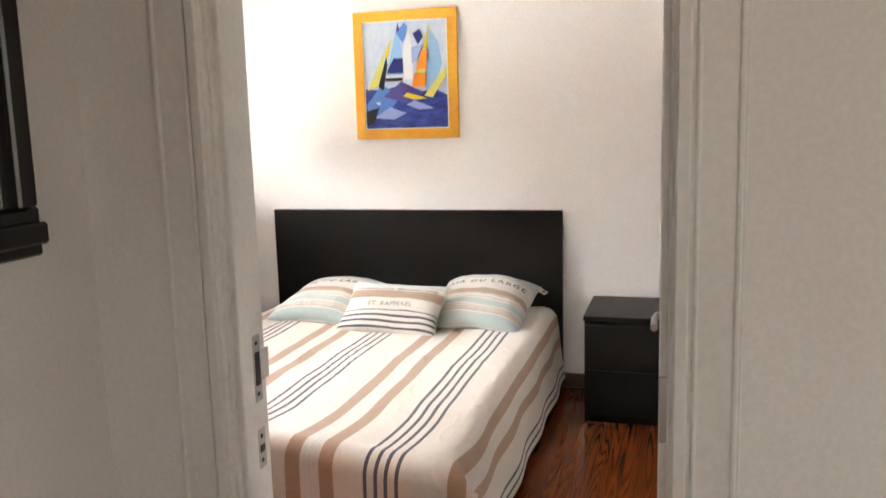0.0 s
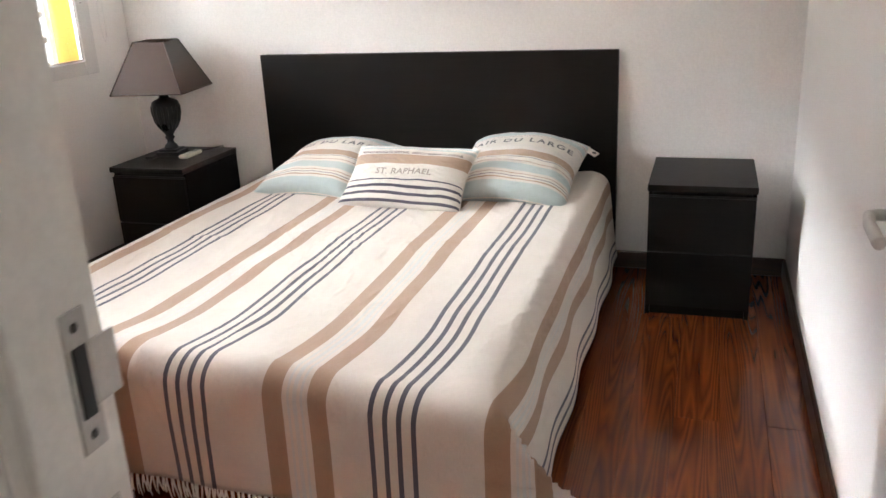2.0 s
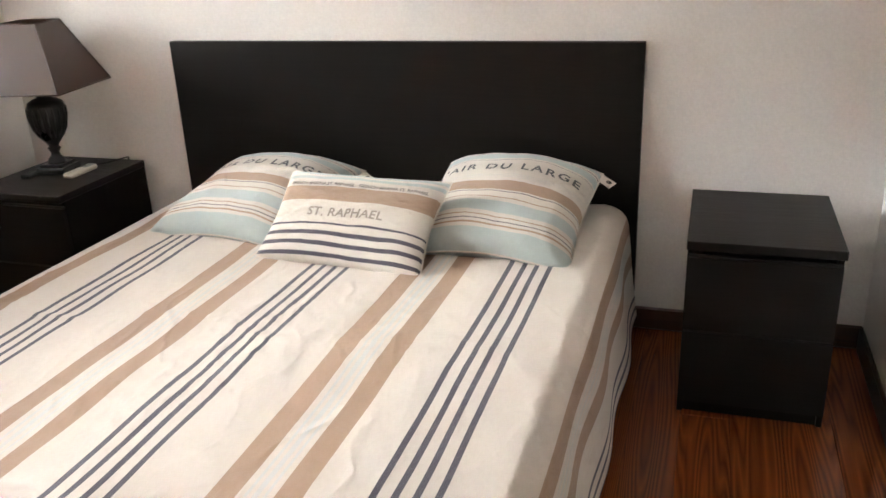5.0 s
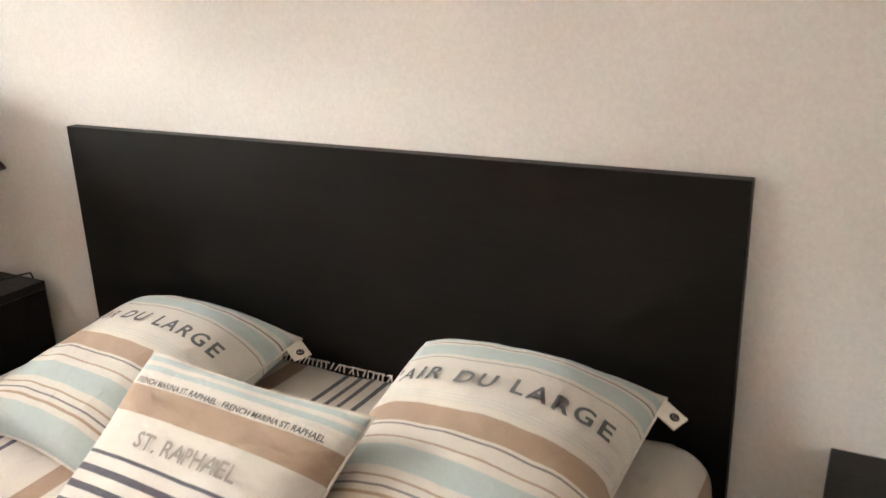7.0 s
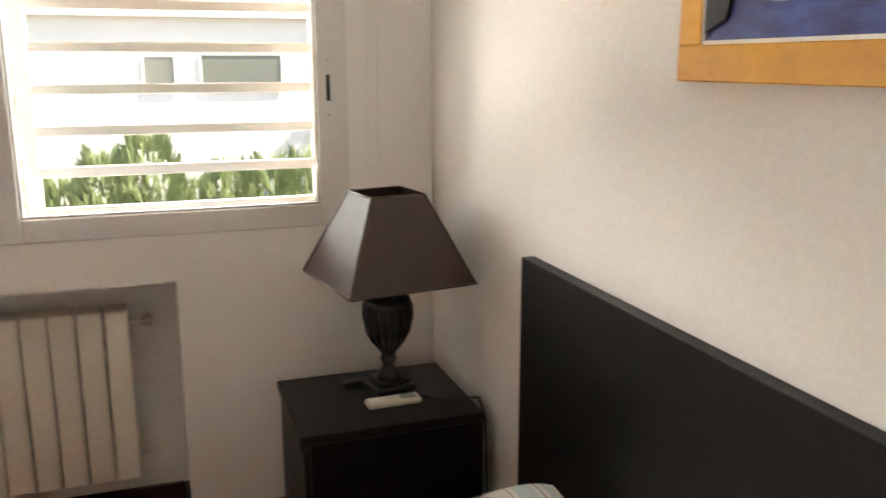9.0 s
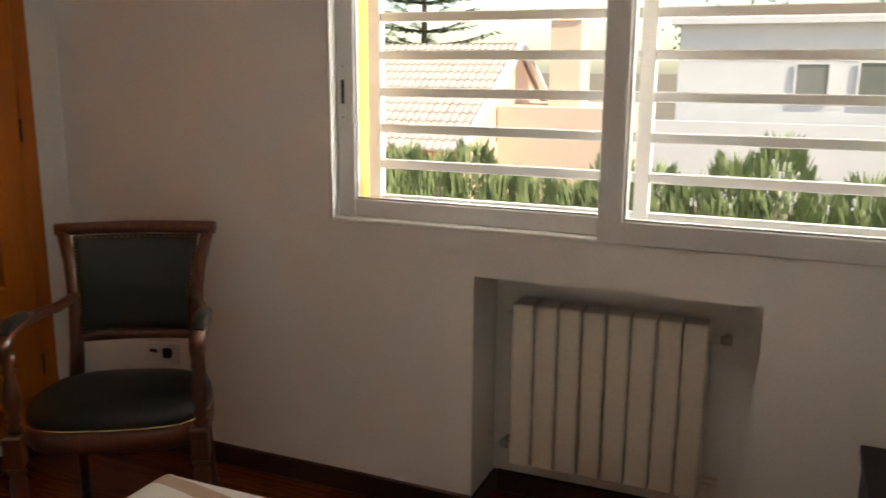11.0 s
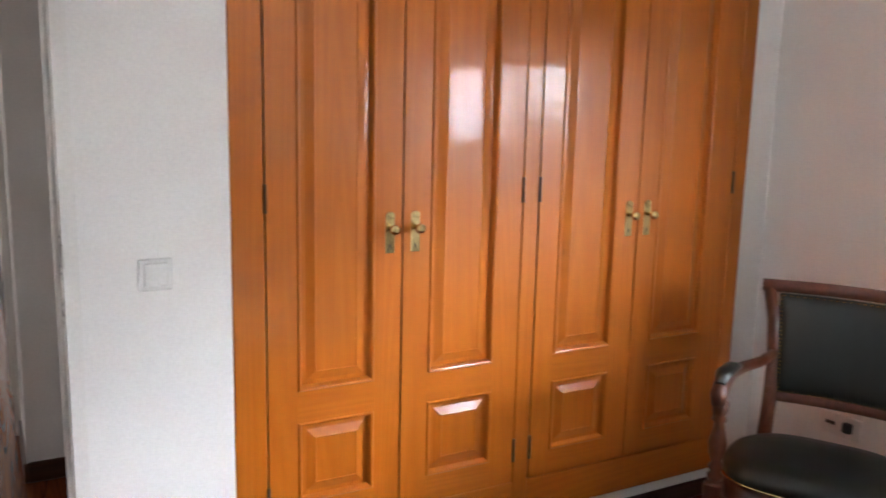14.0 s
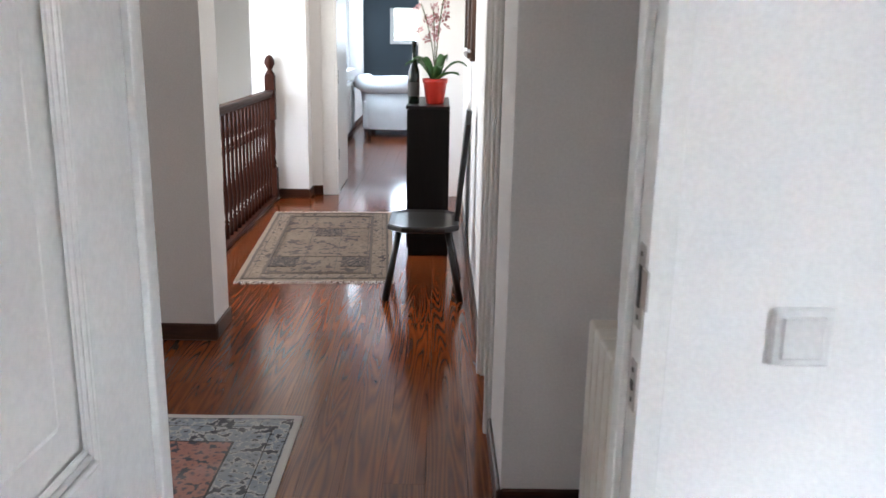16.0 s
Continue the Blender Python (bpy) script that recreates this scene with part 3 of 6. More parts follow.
CREAM, TAN, SLATE, PALE = (0.67, 0.605, 0.54), (0.39, 0.255, 0.17), (0.085, 0.078, 0.105), (0.60, 0.60, 0.585)
P = 0.570
stops = []
for c0 in (0.0925, 0.1295, 0.1665, 0.2035):      # four narrow dark lines
    stops += [((c0 - 0.0068) / P, SLATE), ((c0 + 0.0068) / P, CREAM)]
stops += [(0.0, CREAM), (0.373 / P, TAN), (0.427 / P, CREAM), (0.439 / P, PALE), (0.447 / P, CREAM), (0.456 / P, PALE), (0.467 / P, CREAM), (0.476 / P, PALE), (0.483 / P, CREAM), (0.495 / P, TAN), (0.547 / P, CREAM)]
SPREAD = striped("striped_bedspread_cloth", P, stops)


def smooth(a):
    return a * a * (3 - 2 * a)


def bedspread():
    """A woven throw draped over the mattress: flat top, rounded edges, hanging sides and a gathered foot corner."""
    d = thing("bedspread", "cream cotton bedspread with tan and slate stripes and fringe", "bedspread")
    X0, X1, Y0, top = -1.875, -0.205, -1.61, 0.468
    r, hang_side, hang_foot = 0.075, 0.40, 0.36
    quarter = r * math.pi / 2

    def over(s, limit):
        """Distance along the cloth past the flat part: how far out, by a flare, and how far down it lies."""
        if s <= 0:
            return 0.0, 0.0
        if s < quarter:
            a = s / r
            return r * math.sin(a), r * (1 - math.cos(a))
        return r + limit * (s - quarter), r + (s - quarter)

    bm = bmesh.new()
    uv = bm.loops.layers.uv.new("UVMap")
    nx, ny = 150, 130
    s0, s1 = X0 + r - quarter - hang_side + r, X1 - r + quarter + hang_side - r
    t0, t1 = Y0 + r - quarter - hang_foot + r, 0.495
    grid = []
    for j in range(ny + 1):
        t = t0 + (t1 - t0) * j / ny
        row = []
        for i in range(nx + 1):
            s = s0 + (s1 - s0) * i / nx
            right, left, foot = s - (X1 - r), (X0 + r) - s, (Y0 + r) - t
            ox, dx = over(max(right, left), 0.14)
            oy, dy = over(foot, 0.03)
            sx = 1 if right > 0 else -1
            x = (X1 - r + ox) if right > 0 else ((X0 + r - ox) if left > 0 else s)
            y = (Y0 + r - oy) if foot > 0 else t
            z = top - max(dx, dy)
            z -= 0.045 * smooth(min(1, max(0, (s - (X1 - 0.75)) / 0.7))) * smooth(min(1, max(0, (Y0 + 0.5 - t) / 0.45))) * (1 if max(dx, dy) < 0.2 else 0.6)
            both = min(dx, dy)
            if both > 0:
                x += sx * 0.62 * both
                y += 0.25 * both
                z -= 0.12 * both
            # slack, creases and waves in the hanging cloth
            n1 = noise.noise(Vector((s * 3.1, t * 2.3, 1.7)))
            n2 = noise.noise(Vector((s * 11, t * 5, 4.2)))
            flat = 1.0 if max(dx, dy) == 0 else 0.0
            n3 = noise.noise(Vector((s * 26 + t * 9, t * 7 - s * 4, 2.2)))
            z += flat * (0.008 * n1 + 0.0055 * n2 + 0.007 * max(0, 1 - abs(n3) * 9) * max(0, n1 + 0.15))
            z += flat * 0.004 * math.exp(-((t - (-0.62) - 0.05 * math.sin(s * 9)) / 0.012) ** 2)
            z += flat * 0.0035 * math.exp(-((s + 0.98 - 0.02 * math.sin(t * 6)) / 0.010) ** 2)
            if dy > 0 and dx == 0:
                y -= 0.012 * min(1, dy * 5) * (math.sin(s * 13 + 1) * 0.5 + n1) + 0.004 * n2
            if dx > 0:
                x += sx * 0.014 * min(1, dx * 5) * (math.sin(t * 12) * 0.5 + n1)
            row.append(bm.verts.new((x, y, max(z, 0.03))))
        grid.append(row)
    for j in range(ny):
        for i in range(nx):
            f = bm.faces.new((grid[j][i], grid[j][i + 1], grid[j + 1][i + 1], grid[j + 1][i]))
            f.smooth = True
            for loop, (a, c) in zip(f.loops, ((i, j), (i + 1, j), (i + 1, j + 1), (i, j + 1))):
                s = s0 + (s1 - s0) * a / nx
                loop[uv].uv = (s + 0.5725 + 0.055 * smooth(min(1, max(0, (-1.25 - t0 - (t1 - t0) * c / ny) / 0.4))) + 4 * P, t0 + (t1 - t0) * c / ny + 4)
    cloth = part("cloth", bm, SPREAD, d)
    m = cloth.modifiers.new("thickness", "SOLIDIFY")
    m.thickness, m.offset = 0.004, -1
    # knotted fringe along the foot and at the head end
    foot = [grid_v for grid_v in cloth.data.vertices[: nx + 1]]
    bm = bmesh.new()
    rnd = random.Random(4)
    for i in range(0, nx + 1):
        p = foot[i].co
        if p.z < 0.045 or not (X0 - 0.05 < p.x < X1 + 0.03):
            continue
        for k in range(2):
            a = Vector((p.x + rnd.uniform(-0.004, 0.004), p.y, p.z + 0.002))
            ln = min(rnd.uniform(0.045, 0.075), p.z - 0.012)
            w = rnd.uniform(-0.012, 0.012)
            tube(bm, [a, a + Vector((w * 0.2, -0.002, -ln * 0.35)), a + Vector((w * 0.8, -0.003, -ln * 0.7)), a + Vector((w, 0, -ln))], [0.0022, 0.003, 0.0022, 0.0016], 5)
    part("fringe", bm, FRINGE, d, "cream knotted cotton fringe")
    bm = bmesh.new()
    for i in range(90):
        x = -1.60 + 1.2 * i / 90
        a = Vector((x, 0.486, 0.476))
        tube(bm, [a, a + Vector((rnd.uniform(-0.01, 0.01), 0.012, 0.012)), a + Vector((rnd.uniform(-0.016, 0.016), 0.022, 0.004))], 0.0022, 5)
    part("head_fringe", bm, FRINGE, d)
    return d


FRINGE = surface("cotton_fringe", (0.66, 0.61, 0.55), (0.78, 0.73, 0.67), 0.95, 30, 200, 0.2)
bedspread()


# ---- cushions ----
def letters(text, size, spacing=1.0, shear=0.0):
    """Flat vertices and faces of a word set in the built-in font."""
    c = bpy.data.curves.new("word", "FONT")
    c.body, c.size, c.space_character, c.align_x, c.shear = text, size, spacing, "CENTER", shear
    c.resolution_u = 3
    c.offset = size * 0.022
    o = bpy.data.objects.new("word", c)
    scene.collection.objects.link(o)
    me = bpy.data.meshes.new_from_object(o.evaluated_get(bpy.context.evaluated_depsgraph_get()))
    vs, fs = [v.co.copy() for v in me.vertices], [tuple(p.vertices) for p in me.polygons]
    bpy.data.objects.remove(o)
    bpy.data.curves.remove(c)
    bpy.data.meshes.remove(me)
    return vs, fs


def pillow_at(W, L, T, seed, flop):
    def at(u, v, side):
        """u, v in -1..1; a soft, full cushion with pulled corners."""
        pu, pv = 1 - abs(u) ** 2.6, 1 - abs(v) ** 2.6
        h = T / 2 * max(0, pu * pv) ** 0.46
        pinch = 1 - 0.07 * (1 - abs(v) ** 1.5) * abs(u) ** 3
        pinch2 = 1 - 0.06 * (1 - abs(u) ** 1.5) * abs(v) ** 3
        n = noise.noise(Vector((u * 1.7 + seed, v * 1.7, side))) * 0.012 + noise.noise(Vector((u * 5 + seed, v * 5, side))) * 0.0045
        z = side * h + n * max(0, pu * pv) ** 0.3
        return Vector((u * W / 2 * pinch, v * L / 2 * pinch2, z - flop * (u * u) * W * 0.1))
    return at


def cushion(label, W, L, T, m, material, seed, words, flop=0.0, tab=True):
    c = thing("cushion", label, "cushion", group="cushions on the bed")
    c.matrix_world = m
    at = pillow_at(W, L, T, seed, flop)
    bm = bmesh.new()
    uv = bm.loops.layers.uv.new("UVMap")
    N = 30
    grid = {}
    for side in (1, -1):
        for j in range(N + 1):
            for i in range(N + 1):
                edge = i in (0, N) or j in (0, N)
                if edge and side < 0:
                    grid[side, i, j] = grid[1, i, j]
                    continue
                u, v = (math.sin((2 * k / N - 1) * math.pi / 2) * 0.55 + (2 * k / N - 1) * 0.45 for k in (i, j))
                grid[side, i, j] = bm.verts.new(at(u, v, side))
    for side in (1, -1):
        for j in range(N):
            for i in range(N):
                q = [(i, j), (i + 1, j), (i + 1, j + 1), (i, j + 1)]
                f = bm.faces.new([grid[(side, *k)] for k in (q if side > 0 else q[::-1])])
                f.smooth = True
                for loop, (a, b) in zip(f.loops, q if side > 0 else q[::-1]):
                    u, v = (math.sin((2 * k / N - 1) * math.pi / 2) * 0.55 + (2 * k / N - 1) * 0.45 for k in (a, b))
                    loop[uv].uv = (u * W / 2 + 1, (v + 1) / 2 * 0.999)
    part("cover", bm, material, c)
    bm = bmesh.new()
    rim = [at(math.cos(a) / max(abs(math.cos(a)), abs(math.sin(a))), math.sin(a) / max(abs(math.cos(a)), abs(math.sin(a))), 1) for a in (2 * math.pi * k / 72 for k in range(73))]
    tube(bm, rim, 0.003, 6)
    part("seam", bm, SEAM, c)
    for text, size, spacing, v0, u0, mat_, sh in words:
        vs, fs = letters(text, size, spacing, sh)
        # one mesh for each printed word
        order = sorted(fs, key=lambda f: min(vs[k].x for k in f))
        groups, edge = [], -9.0
        for f in order:
            if min(vs[k].x for k in f) > edge + size * 0.26 * spacing:
                groups.append([])
            groups[-1].append(f)
            edge = max(edge, max(vs[k].x for k in f))
        for group in groups:
          bm = bmesh.new()
          made = {}
          for k in sorted({k for f in group for k in f}):
            p = vs[k]
            u, v = u0 + p.x / (W / 2), v0 + p.y / (L / 2)
            q = at(max(-0.985, min(0.985, u)), v, 1)
            e = 0.02
            nrm = (at(u + e, v, 1) - at(u - e, v, 1)).cross(at(u, v + e, 1) - at(u, v - e, 1)).normalized()
            made[k] = bm.verts.new(q + nrm * 0.003)
          for f in group:
            bm.faces.new([made[k] for k in f])
          me = bpy.data.meshes.new("printed_word")
          bm.to_mesh(me)
          bm.free()
          me.materials.append(mat_)
          o = new("printed_word", me)
          o.parent = c
    if tab:
        p = at(1, 0.93, 1)
        bm = bmesh.new()
        box(bm, p.x - 0.02, p.x + 0.05, p.y - 0.03, p.y + 0.015, p.z - 0.002, p.z + 0.002, bevel=0.0015)
        bmesh.ops.rotate(bm, cent=p, matrix=Matrix.Rotation(radians(20), 3, "Y") @ Matrix.Rotation(radians(-22), 3, "Z"), verts=bm.verts[:])
        t = part("corner_tab", bm, SEAM, c, "cream cloth corner tab")
        q = p + Matrix.Rotation(radians(20), 3, "Y") @ Matrix.Rotation(radians(-22), 3, "Z") @ Vector((0.032, -0.006, 0.001))
        bm = bmesh.new()
        lathe(bm, [(0.0095, 0), (0.0095, 0.002), (0.006, 0.003), (0.0055, 0.001)], 14, Matrix.Translation(q) @ pose(0, 0, 0, 0, 20, 0))
        part("eyelet", bm, IRON, t, "dark metal eyelet")
        bm = bmesh.new()
        lathe(bm, [(0.003, 0.003), (0.001, 0.0034)], 8, Matrix.Translation(q) @ pose(0, 0, 0, 0, 20, 0))
        part("eyelet_hole", bm, DARKP, t)
    return c


SEAM = surface("cushion_seam_cloth", (0.62, 0.57, 0.50), (0.72, 0.67, 0.60), 0.95, 20, 200, 0.2)
INK = plain("grey_print", (0.13, 0.13, 0.14), 0.9)
INK2 = plain("taupe_print", (0.34, 0.30, 0.265), 0.9)
INK3 = plain("dark_print", (0.10, 0.09, 0.10), 0.9)
CW, AQ, CT, LN = (0.71, 0.665, 0.60), (0.48, 0.56, 0.55), (0.43, 0.30, 0.21), (0.21, 0.19, 0.20)
LARGE_CLOTH = striped("aqua_and_tan_striped_cloth", 1.0, [
    (0.0, AQ), (0.10, CW), (0.125, CT), (0.133, CW), (0.155, LN), (0.162, CW), (0.185, CT), (0.195, CW), (0.225, AQ), (0.315, CW), (0.345, CT), (0.353, CW), (0.405, LN), (0.413, CW),
    (0.425, CT), (0.515, CW), (0.545, PALE), (0.55, CW), (0.56, PALE), (0.565, CW), (0.575, PALE), (0.58, CW), (0.775, LN), (0.779, CW), (0.80, AQ), (0.875, CW), (0.89, LN), (0.896, CW), (0.92, AQ), (0.96, CW)], axis=1)
SMALL_CLOTH = striped("slate_and_tan_striped_cloth", 1.0, [
    (0.0, CW), (0.05, SLATE), (0.085, CW), (0.145, SLATE), (0.185, CW), (0.245, SLATE), (0.285, CW), (0.345, SLATE), (0.365, CW), (0.60, CT), (0.765, CW), (0.86, AQ), (0.90, CW), (0.93, AQ), (0.97, CW)], axis=1)

WORDS = [("L'AIR DU LARGE", 0.054, 1.28, 0.27, -0.05, INK, 0.0)]
cushion("cream cushion with aqua and tan stripes leaning on the headboard", 0.53, 0.55, 0.17, pose(-0.565, 0.195, 0.556, 15, 1, -2), LARGE_CLOTH, 3.0, WORDS, 0.6)
cushion("cream cushion with aqua and tan stripes and grey lettering", 0.57, 0.55, 0.17, pose(-1.44, 0.19, 0.537, 12, -2, -6), LARGE_CLOTH, 8.0, WORDS, 0.6)
cushion("small cream cushion with slate stripes and printed lettering", 0.55, 0.345, 0.11, pose(-0.975, -0.055, 0.558, 36, 0, -4), SMALL_CLOTH, 5.0,
        [("ST. RAPHAEL", 0.042, 1.05, -0.13, 0.0, INK2, 0.0), ("FRENCH MARINA ST. RAPHAEL   FRENCH MARINA ST. RAPHAEL", 0.0165, 1.0, 0.55, 0.0, INK3, 0.0)], tab=False)


def table_lamp():
    l = thing("table_lamp", "black urn table lamp with brown pyramid shade", "lamp", (-2.362, 0.308, 0.55), 9)
    bm = bmesh.new()
    box(bm, -0.06, 0.06, -0.06, 0.06, 0, 0.022, bevel=0.004)
    box(bm, -0.048, 0.048, -0.048, 0.048, 0.022, 0.034, bevel=0.004)
    part("foot", bm, URN, l)
    bm = bmesh.new()
    lathe(bm, [(0.036, 0.034), (0.03, 0.05), (0.018, 0.062), (0.015, 0.075), (0.022, 0.085), (0.024, 0.092), (0.018, 0.098), (0.022, 0.108), (0.043, 0.135), (0.058, 0.17), (0.066, 0.215), (0.068, 0.25), (0.062, 0.268), (0.045, 0.278), (0.026, 0.285), (0.02, 0.30), (0.026, 0.31), (0.014, 0.316), (0.012, 0.38)], 28)
    urn = part("urn", bm, URN, l)
    for k in range(18):
        bm = bmesh.new()
        a = 2 * math.pi * k / 18
        tube(bm, [(rr * math.cos(a), rr * math.sin(a), z) for rr, z in ((0.044, 0.137), (0.0585, 0.17), (0.0665, 0.215), (0.0685, 0.248))], [0.002, 0.005, 0.0062, 0.003], 6)
        part("flute", bm, URN, urn)
    bm = bmesh.new()
    lathe(bm, [(0.008, 0.38), (0.018, 0.40), (0.028, 0.44), (0.02, 0.475), (0.004, 0.485)], 14)
    part("bulb", bm, SWITCHP, l)
    a0, a1, z0, z1, th = 0.180, 0.078, 0.325, 0.560, 0.003
    bm = bmesh.new()
    ring = lambda a, z: [bm.verts.new((sx * a, sy * a, z)) for sx, sy in ((1, 1), (-1, 1), (-1, -1), (1, -1))]
    o0, o1, i1, i0 = ring(a0, z0), ring(a1, z1), ring(a1 - th, z1), ring(a0 - th, z0)
    for p, q in ((o0, o1), (o1, i1), (i1, i0), (i0, o0)):
        for k in range(4):
            bm.faces.new((p[k], p[(k + 1) % 4], q[(k + 1) % 4], q[k]))
    sh = part("shade", bm, SHADE, l, "brown satin pyramid shade")
    bm = bmesh.new()
    for sx, sy in ((1, 1), (-1, 1), (-1, -1), (1, -1)):
        tube(bm, [(sx * a0, sy * a0, z0), (sx * a1, sy * a1, z1)], 0.003, 6)
    for a, z in ((a0, z0), (a1, z1)):
        tube(bm, [(a, a, z), (-a, a, z), (-a, -a, z), (a, -a, z), (a, a, z)], 0.003, 6)
    part("trim", bm, SHADE, sh)
    bm = bmesh.new()
    tube(bm, [(-0.085, 0, 0.53), (0.085, 0, 0.53)], 0.0015, 6)
    tube(bm, [(0, -0.085, 0.53), (0, 0.085, 0.53)], 0.0015, 6)
    part("spider", bm, IRON, sh)
    bm = bmesh.new()
    tube(bm, [(0.055, 0.03, 0.006), (0.10, 0.05, 0.005), (0.15, 0.09, 0.005), (0.175, 0.15, 0.005), (0.19, 0.185, 0.004), (0.20, 0.20, -0.06), (0.205, 0.205, -0.3)], 0.003, 7)
    part("cable", bm, DARKP, l, "black power cable trailing over the nightstand")
    part("cable_switch", boxes((-0.09, -0.05, -0.115, -0.05, 0.0, 0.014), bevel=0.004), DARKP, l)
    return l


table_lamp()


def remote_control():
    r = thing("remote_control", "ivory air conditioning remote lying on the nightstand", "remote", (-2.243, 0.288, 0.55), 91)
    part("shell", boxes((-0.075, 0.075, -0.023, 0.023, 0, 0.019), bevel=0.006), PLASTIC, r)
    part("display", boxes((0.02, 0.062, -0.015, 0.015, 0.0185, 0.0197), bevel=0.0004), BUTTON, r, "grey display")
    for i in range(3):
        part("button", boxes((-0.05 + 0.02 * i, -0.04 + 0.02 * i, -0.006, 0.006, 0.0185, 0.0202), bevel=0.0005), SWITCHP, r)


BUTTON = plain("grey_green_display", (0.26, 0.27, 0.22), 0.3)
remote_control()


def sail_painting():
    """Framed painting: flat shapes of sails, sea and sky at the canvas."""
    p = thing("painting", "painting of sailing boats in a broad yellow wooden frame", "painting", (-1.06, YN, 1.777), 0)
    p.matrix_world = pose(-1.06, YN - 0.002, 1.777, 0, 0, 0)
    W, Hh, f, y = 0.305, 0.356, 0.055, -0.022
    YEL = surface("yellow_stained_wood", (0.76, 0.35, 0.02), (0.84, 0.43, 0.035), 0.5, 6, 60, 0.15)
    for r in ((-W, W, Hh - f, Hh), (-W, W, -Hh, -Hh + f)):
        part("frame_rail", boxes((r[0], r[1], y, 0, r[2], r[3]), bevel=0.002), YEL, p)
    for x0, x1 in ((-W, -W + f), (W - f, W)):
        part("frame_stile", boxes((x0, x1, y + 0.001, 0, -Hh + f, Hh - f), bevel=0.002), YEL, p)
    w, h = W - f, Hh - f
    part("slip", boxes((-w, -w + 0.006, y + 0.004, -0.004, -h, h), (w - 0.006, w, y + 0.004, -0.004, -h, h), (-w, w, y + 0.004, -0.004, -h, -h + 0.006), (-w, w, y + 0.004, -0.004, h - 0.006, h)), SWITCHP, p)
    SKY = surface("painted_sky", (0.46, 0.55, 0.70), (0.62, 0.68, 0.78), 0.5, 9, 60, 0.3, stretch=(1, 1, 0.5))
    SEA = surface("painted_sea", (0.015, 0.022, 0.20), (0.05, 0.10, 0.42), 0.45, 22, 70, 0.4, stretch=(0.6, 1, 1.6))
    canvas = part("canvas", boxes((-w, w, -0.011, -0.005, -h, h)), SKY, p, "pale blue painted sky")

    tones = {"sea": SEA, "navy": (0.02, 0.03, 0.24), "black": (0.012, 0.012, 0.02), "blue": (0.10, 0.24, 0.62), "azure": (0.28, 0.50, 0.78), "white": (0.75, 0.76, 0.78), "orange": (0.85, 0.27, 0.01),
             "yellow": (0.82, 0.62, 0.03), "lime": (0.68, 0.66, 0.16), "foam": (0.33, 0.42, 0.72), "violet": (0.10, 0.08, 0.34)}
    mats = {k: v if k == "sea" else plain("paint_" + k, v, 0.5) for k, v in tones.items()}
    shapes = [("azure", [(0.98, 0.9), (0.6, 0.95), (0.56, 0.35), (0.98, 0.4)][:0] + [(0.80, 0.93), (0.90, 0.80), (0.94, 0.60), (0.86, 0.36), (0.74, 0.33)]),
              ("sea", [(0, 0.0), (1, 0.0), (1, 0.30), (0.85, 0.36), (0.6, 0.33), (0.4, 0.40), (0.2, 0.36), (0.0, 0.38)]),
              ("blue", [(0.0, 0.22), (0.2, 0.42), (0.42, 0.30), (0.30, 0.16), (0.06, 0.10)]),
              ("violet", [(0.22, 0.30), (0.44, 0.44), (0.72, 0.33), (0.5, 0.24)]),
              ("lime", [(0.02, 0.36), (0.22, 0.68), (0.24, 0.72), (0.20, 0.42)]), ("yellow", [(0.25, 0.70), (0.34, 0.86), (0.30, 0.70), (0.26, 0.62)]),
              ("black", [(0.16, 0.40), (0.27, 0.68), (0.28, 0.60), (0.22, 0.36)]), ("azure", [(0.26, 0.50), (0.42, 0.98), (0.46, 0.72), (0.46, 0.50)]),
              ("navy", [(0.28, 0.55), (0.36, 0.66), (0.47, 0.66), (0.47, 0.52), (0.28, 0.52)]), ("blue", [(0.40, 0.90), (0.50, 0.99), (0.56, 0.93), (0.47, 0.80)]), ("navy", [(0.42, 0.99), (0.44, 0.92), (0.40, 0.90)]),
              ("white", [(0.26, 0.505), (0.47, 0.505), (0.47, 0.48), (0.26, 0.48)]), ("black", [(0.25, 0.475), (0.46, 0.475), (0.46, 0.445), (0.25, 0.445)]),
              ("white", [(0.55, 0.97), (0.48, 0.74), (0.48, 0.46), (0.58, 0.46), (0.60, 0.70)]), ("navy", [(0.60, 0.88), (0.68, 0.92), (0.72, 0.85), (0.66, 0.78)]), ("foam", [(0.58, 0.76), (0.72, 0.78), (0.66, 0.66), (0.58, 0.60)]),
              ("yellow", [(0.80, 0.97), (0.72, 0.74), (0.77, 0.74)]), ("orange", [(0.71, 0.735), (0.77, 0.735), (0.75, 0.55), (0.63, 0.55)]), ("lime", [(0.63, 0.55), (0.75, 0.55), (0.748, 0.52), (0.615, 0.52)]), ("orange", [(0.61, 0.515), (0.748, 0.515), (0.735, 0.385), (0.575, 0.385)]),
              ("lime", [(0.72, 0.30), (0.98, 0.56), (1.0, 0.50), (0.82, 0.28)]), ("yellow", [(0.46, 0.30), (0.52, 0.335), (0.70, 0.29), (0.76, 0.27), (0.60, 0.265)]), ("foam", [(0.1, 0.10), (0.3, 0.2), (0.5, 0.14), (0.34, 0.08)]),
              ("foam", [(0.5, 0.22), (0.6, 0.26), (0.84, 0.18), (0.66, 0.17)]), ("black", [(0.0, 0.02), (0.0, 0.16), (0.16, 0.2), (0.10, 0.05)]), ("white", [(0.12, 0.245), (0.18, 0.25), (0.17, 0.22)])]
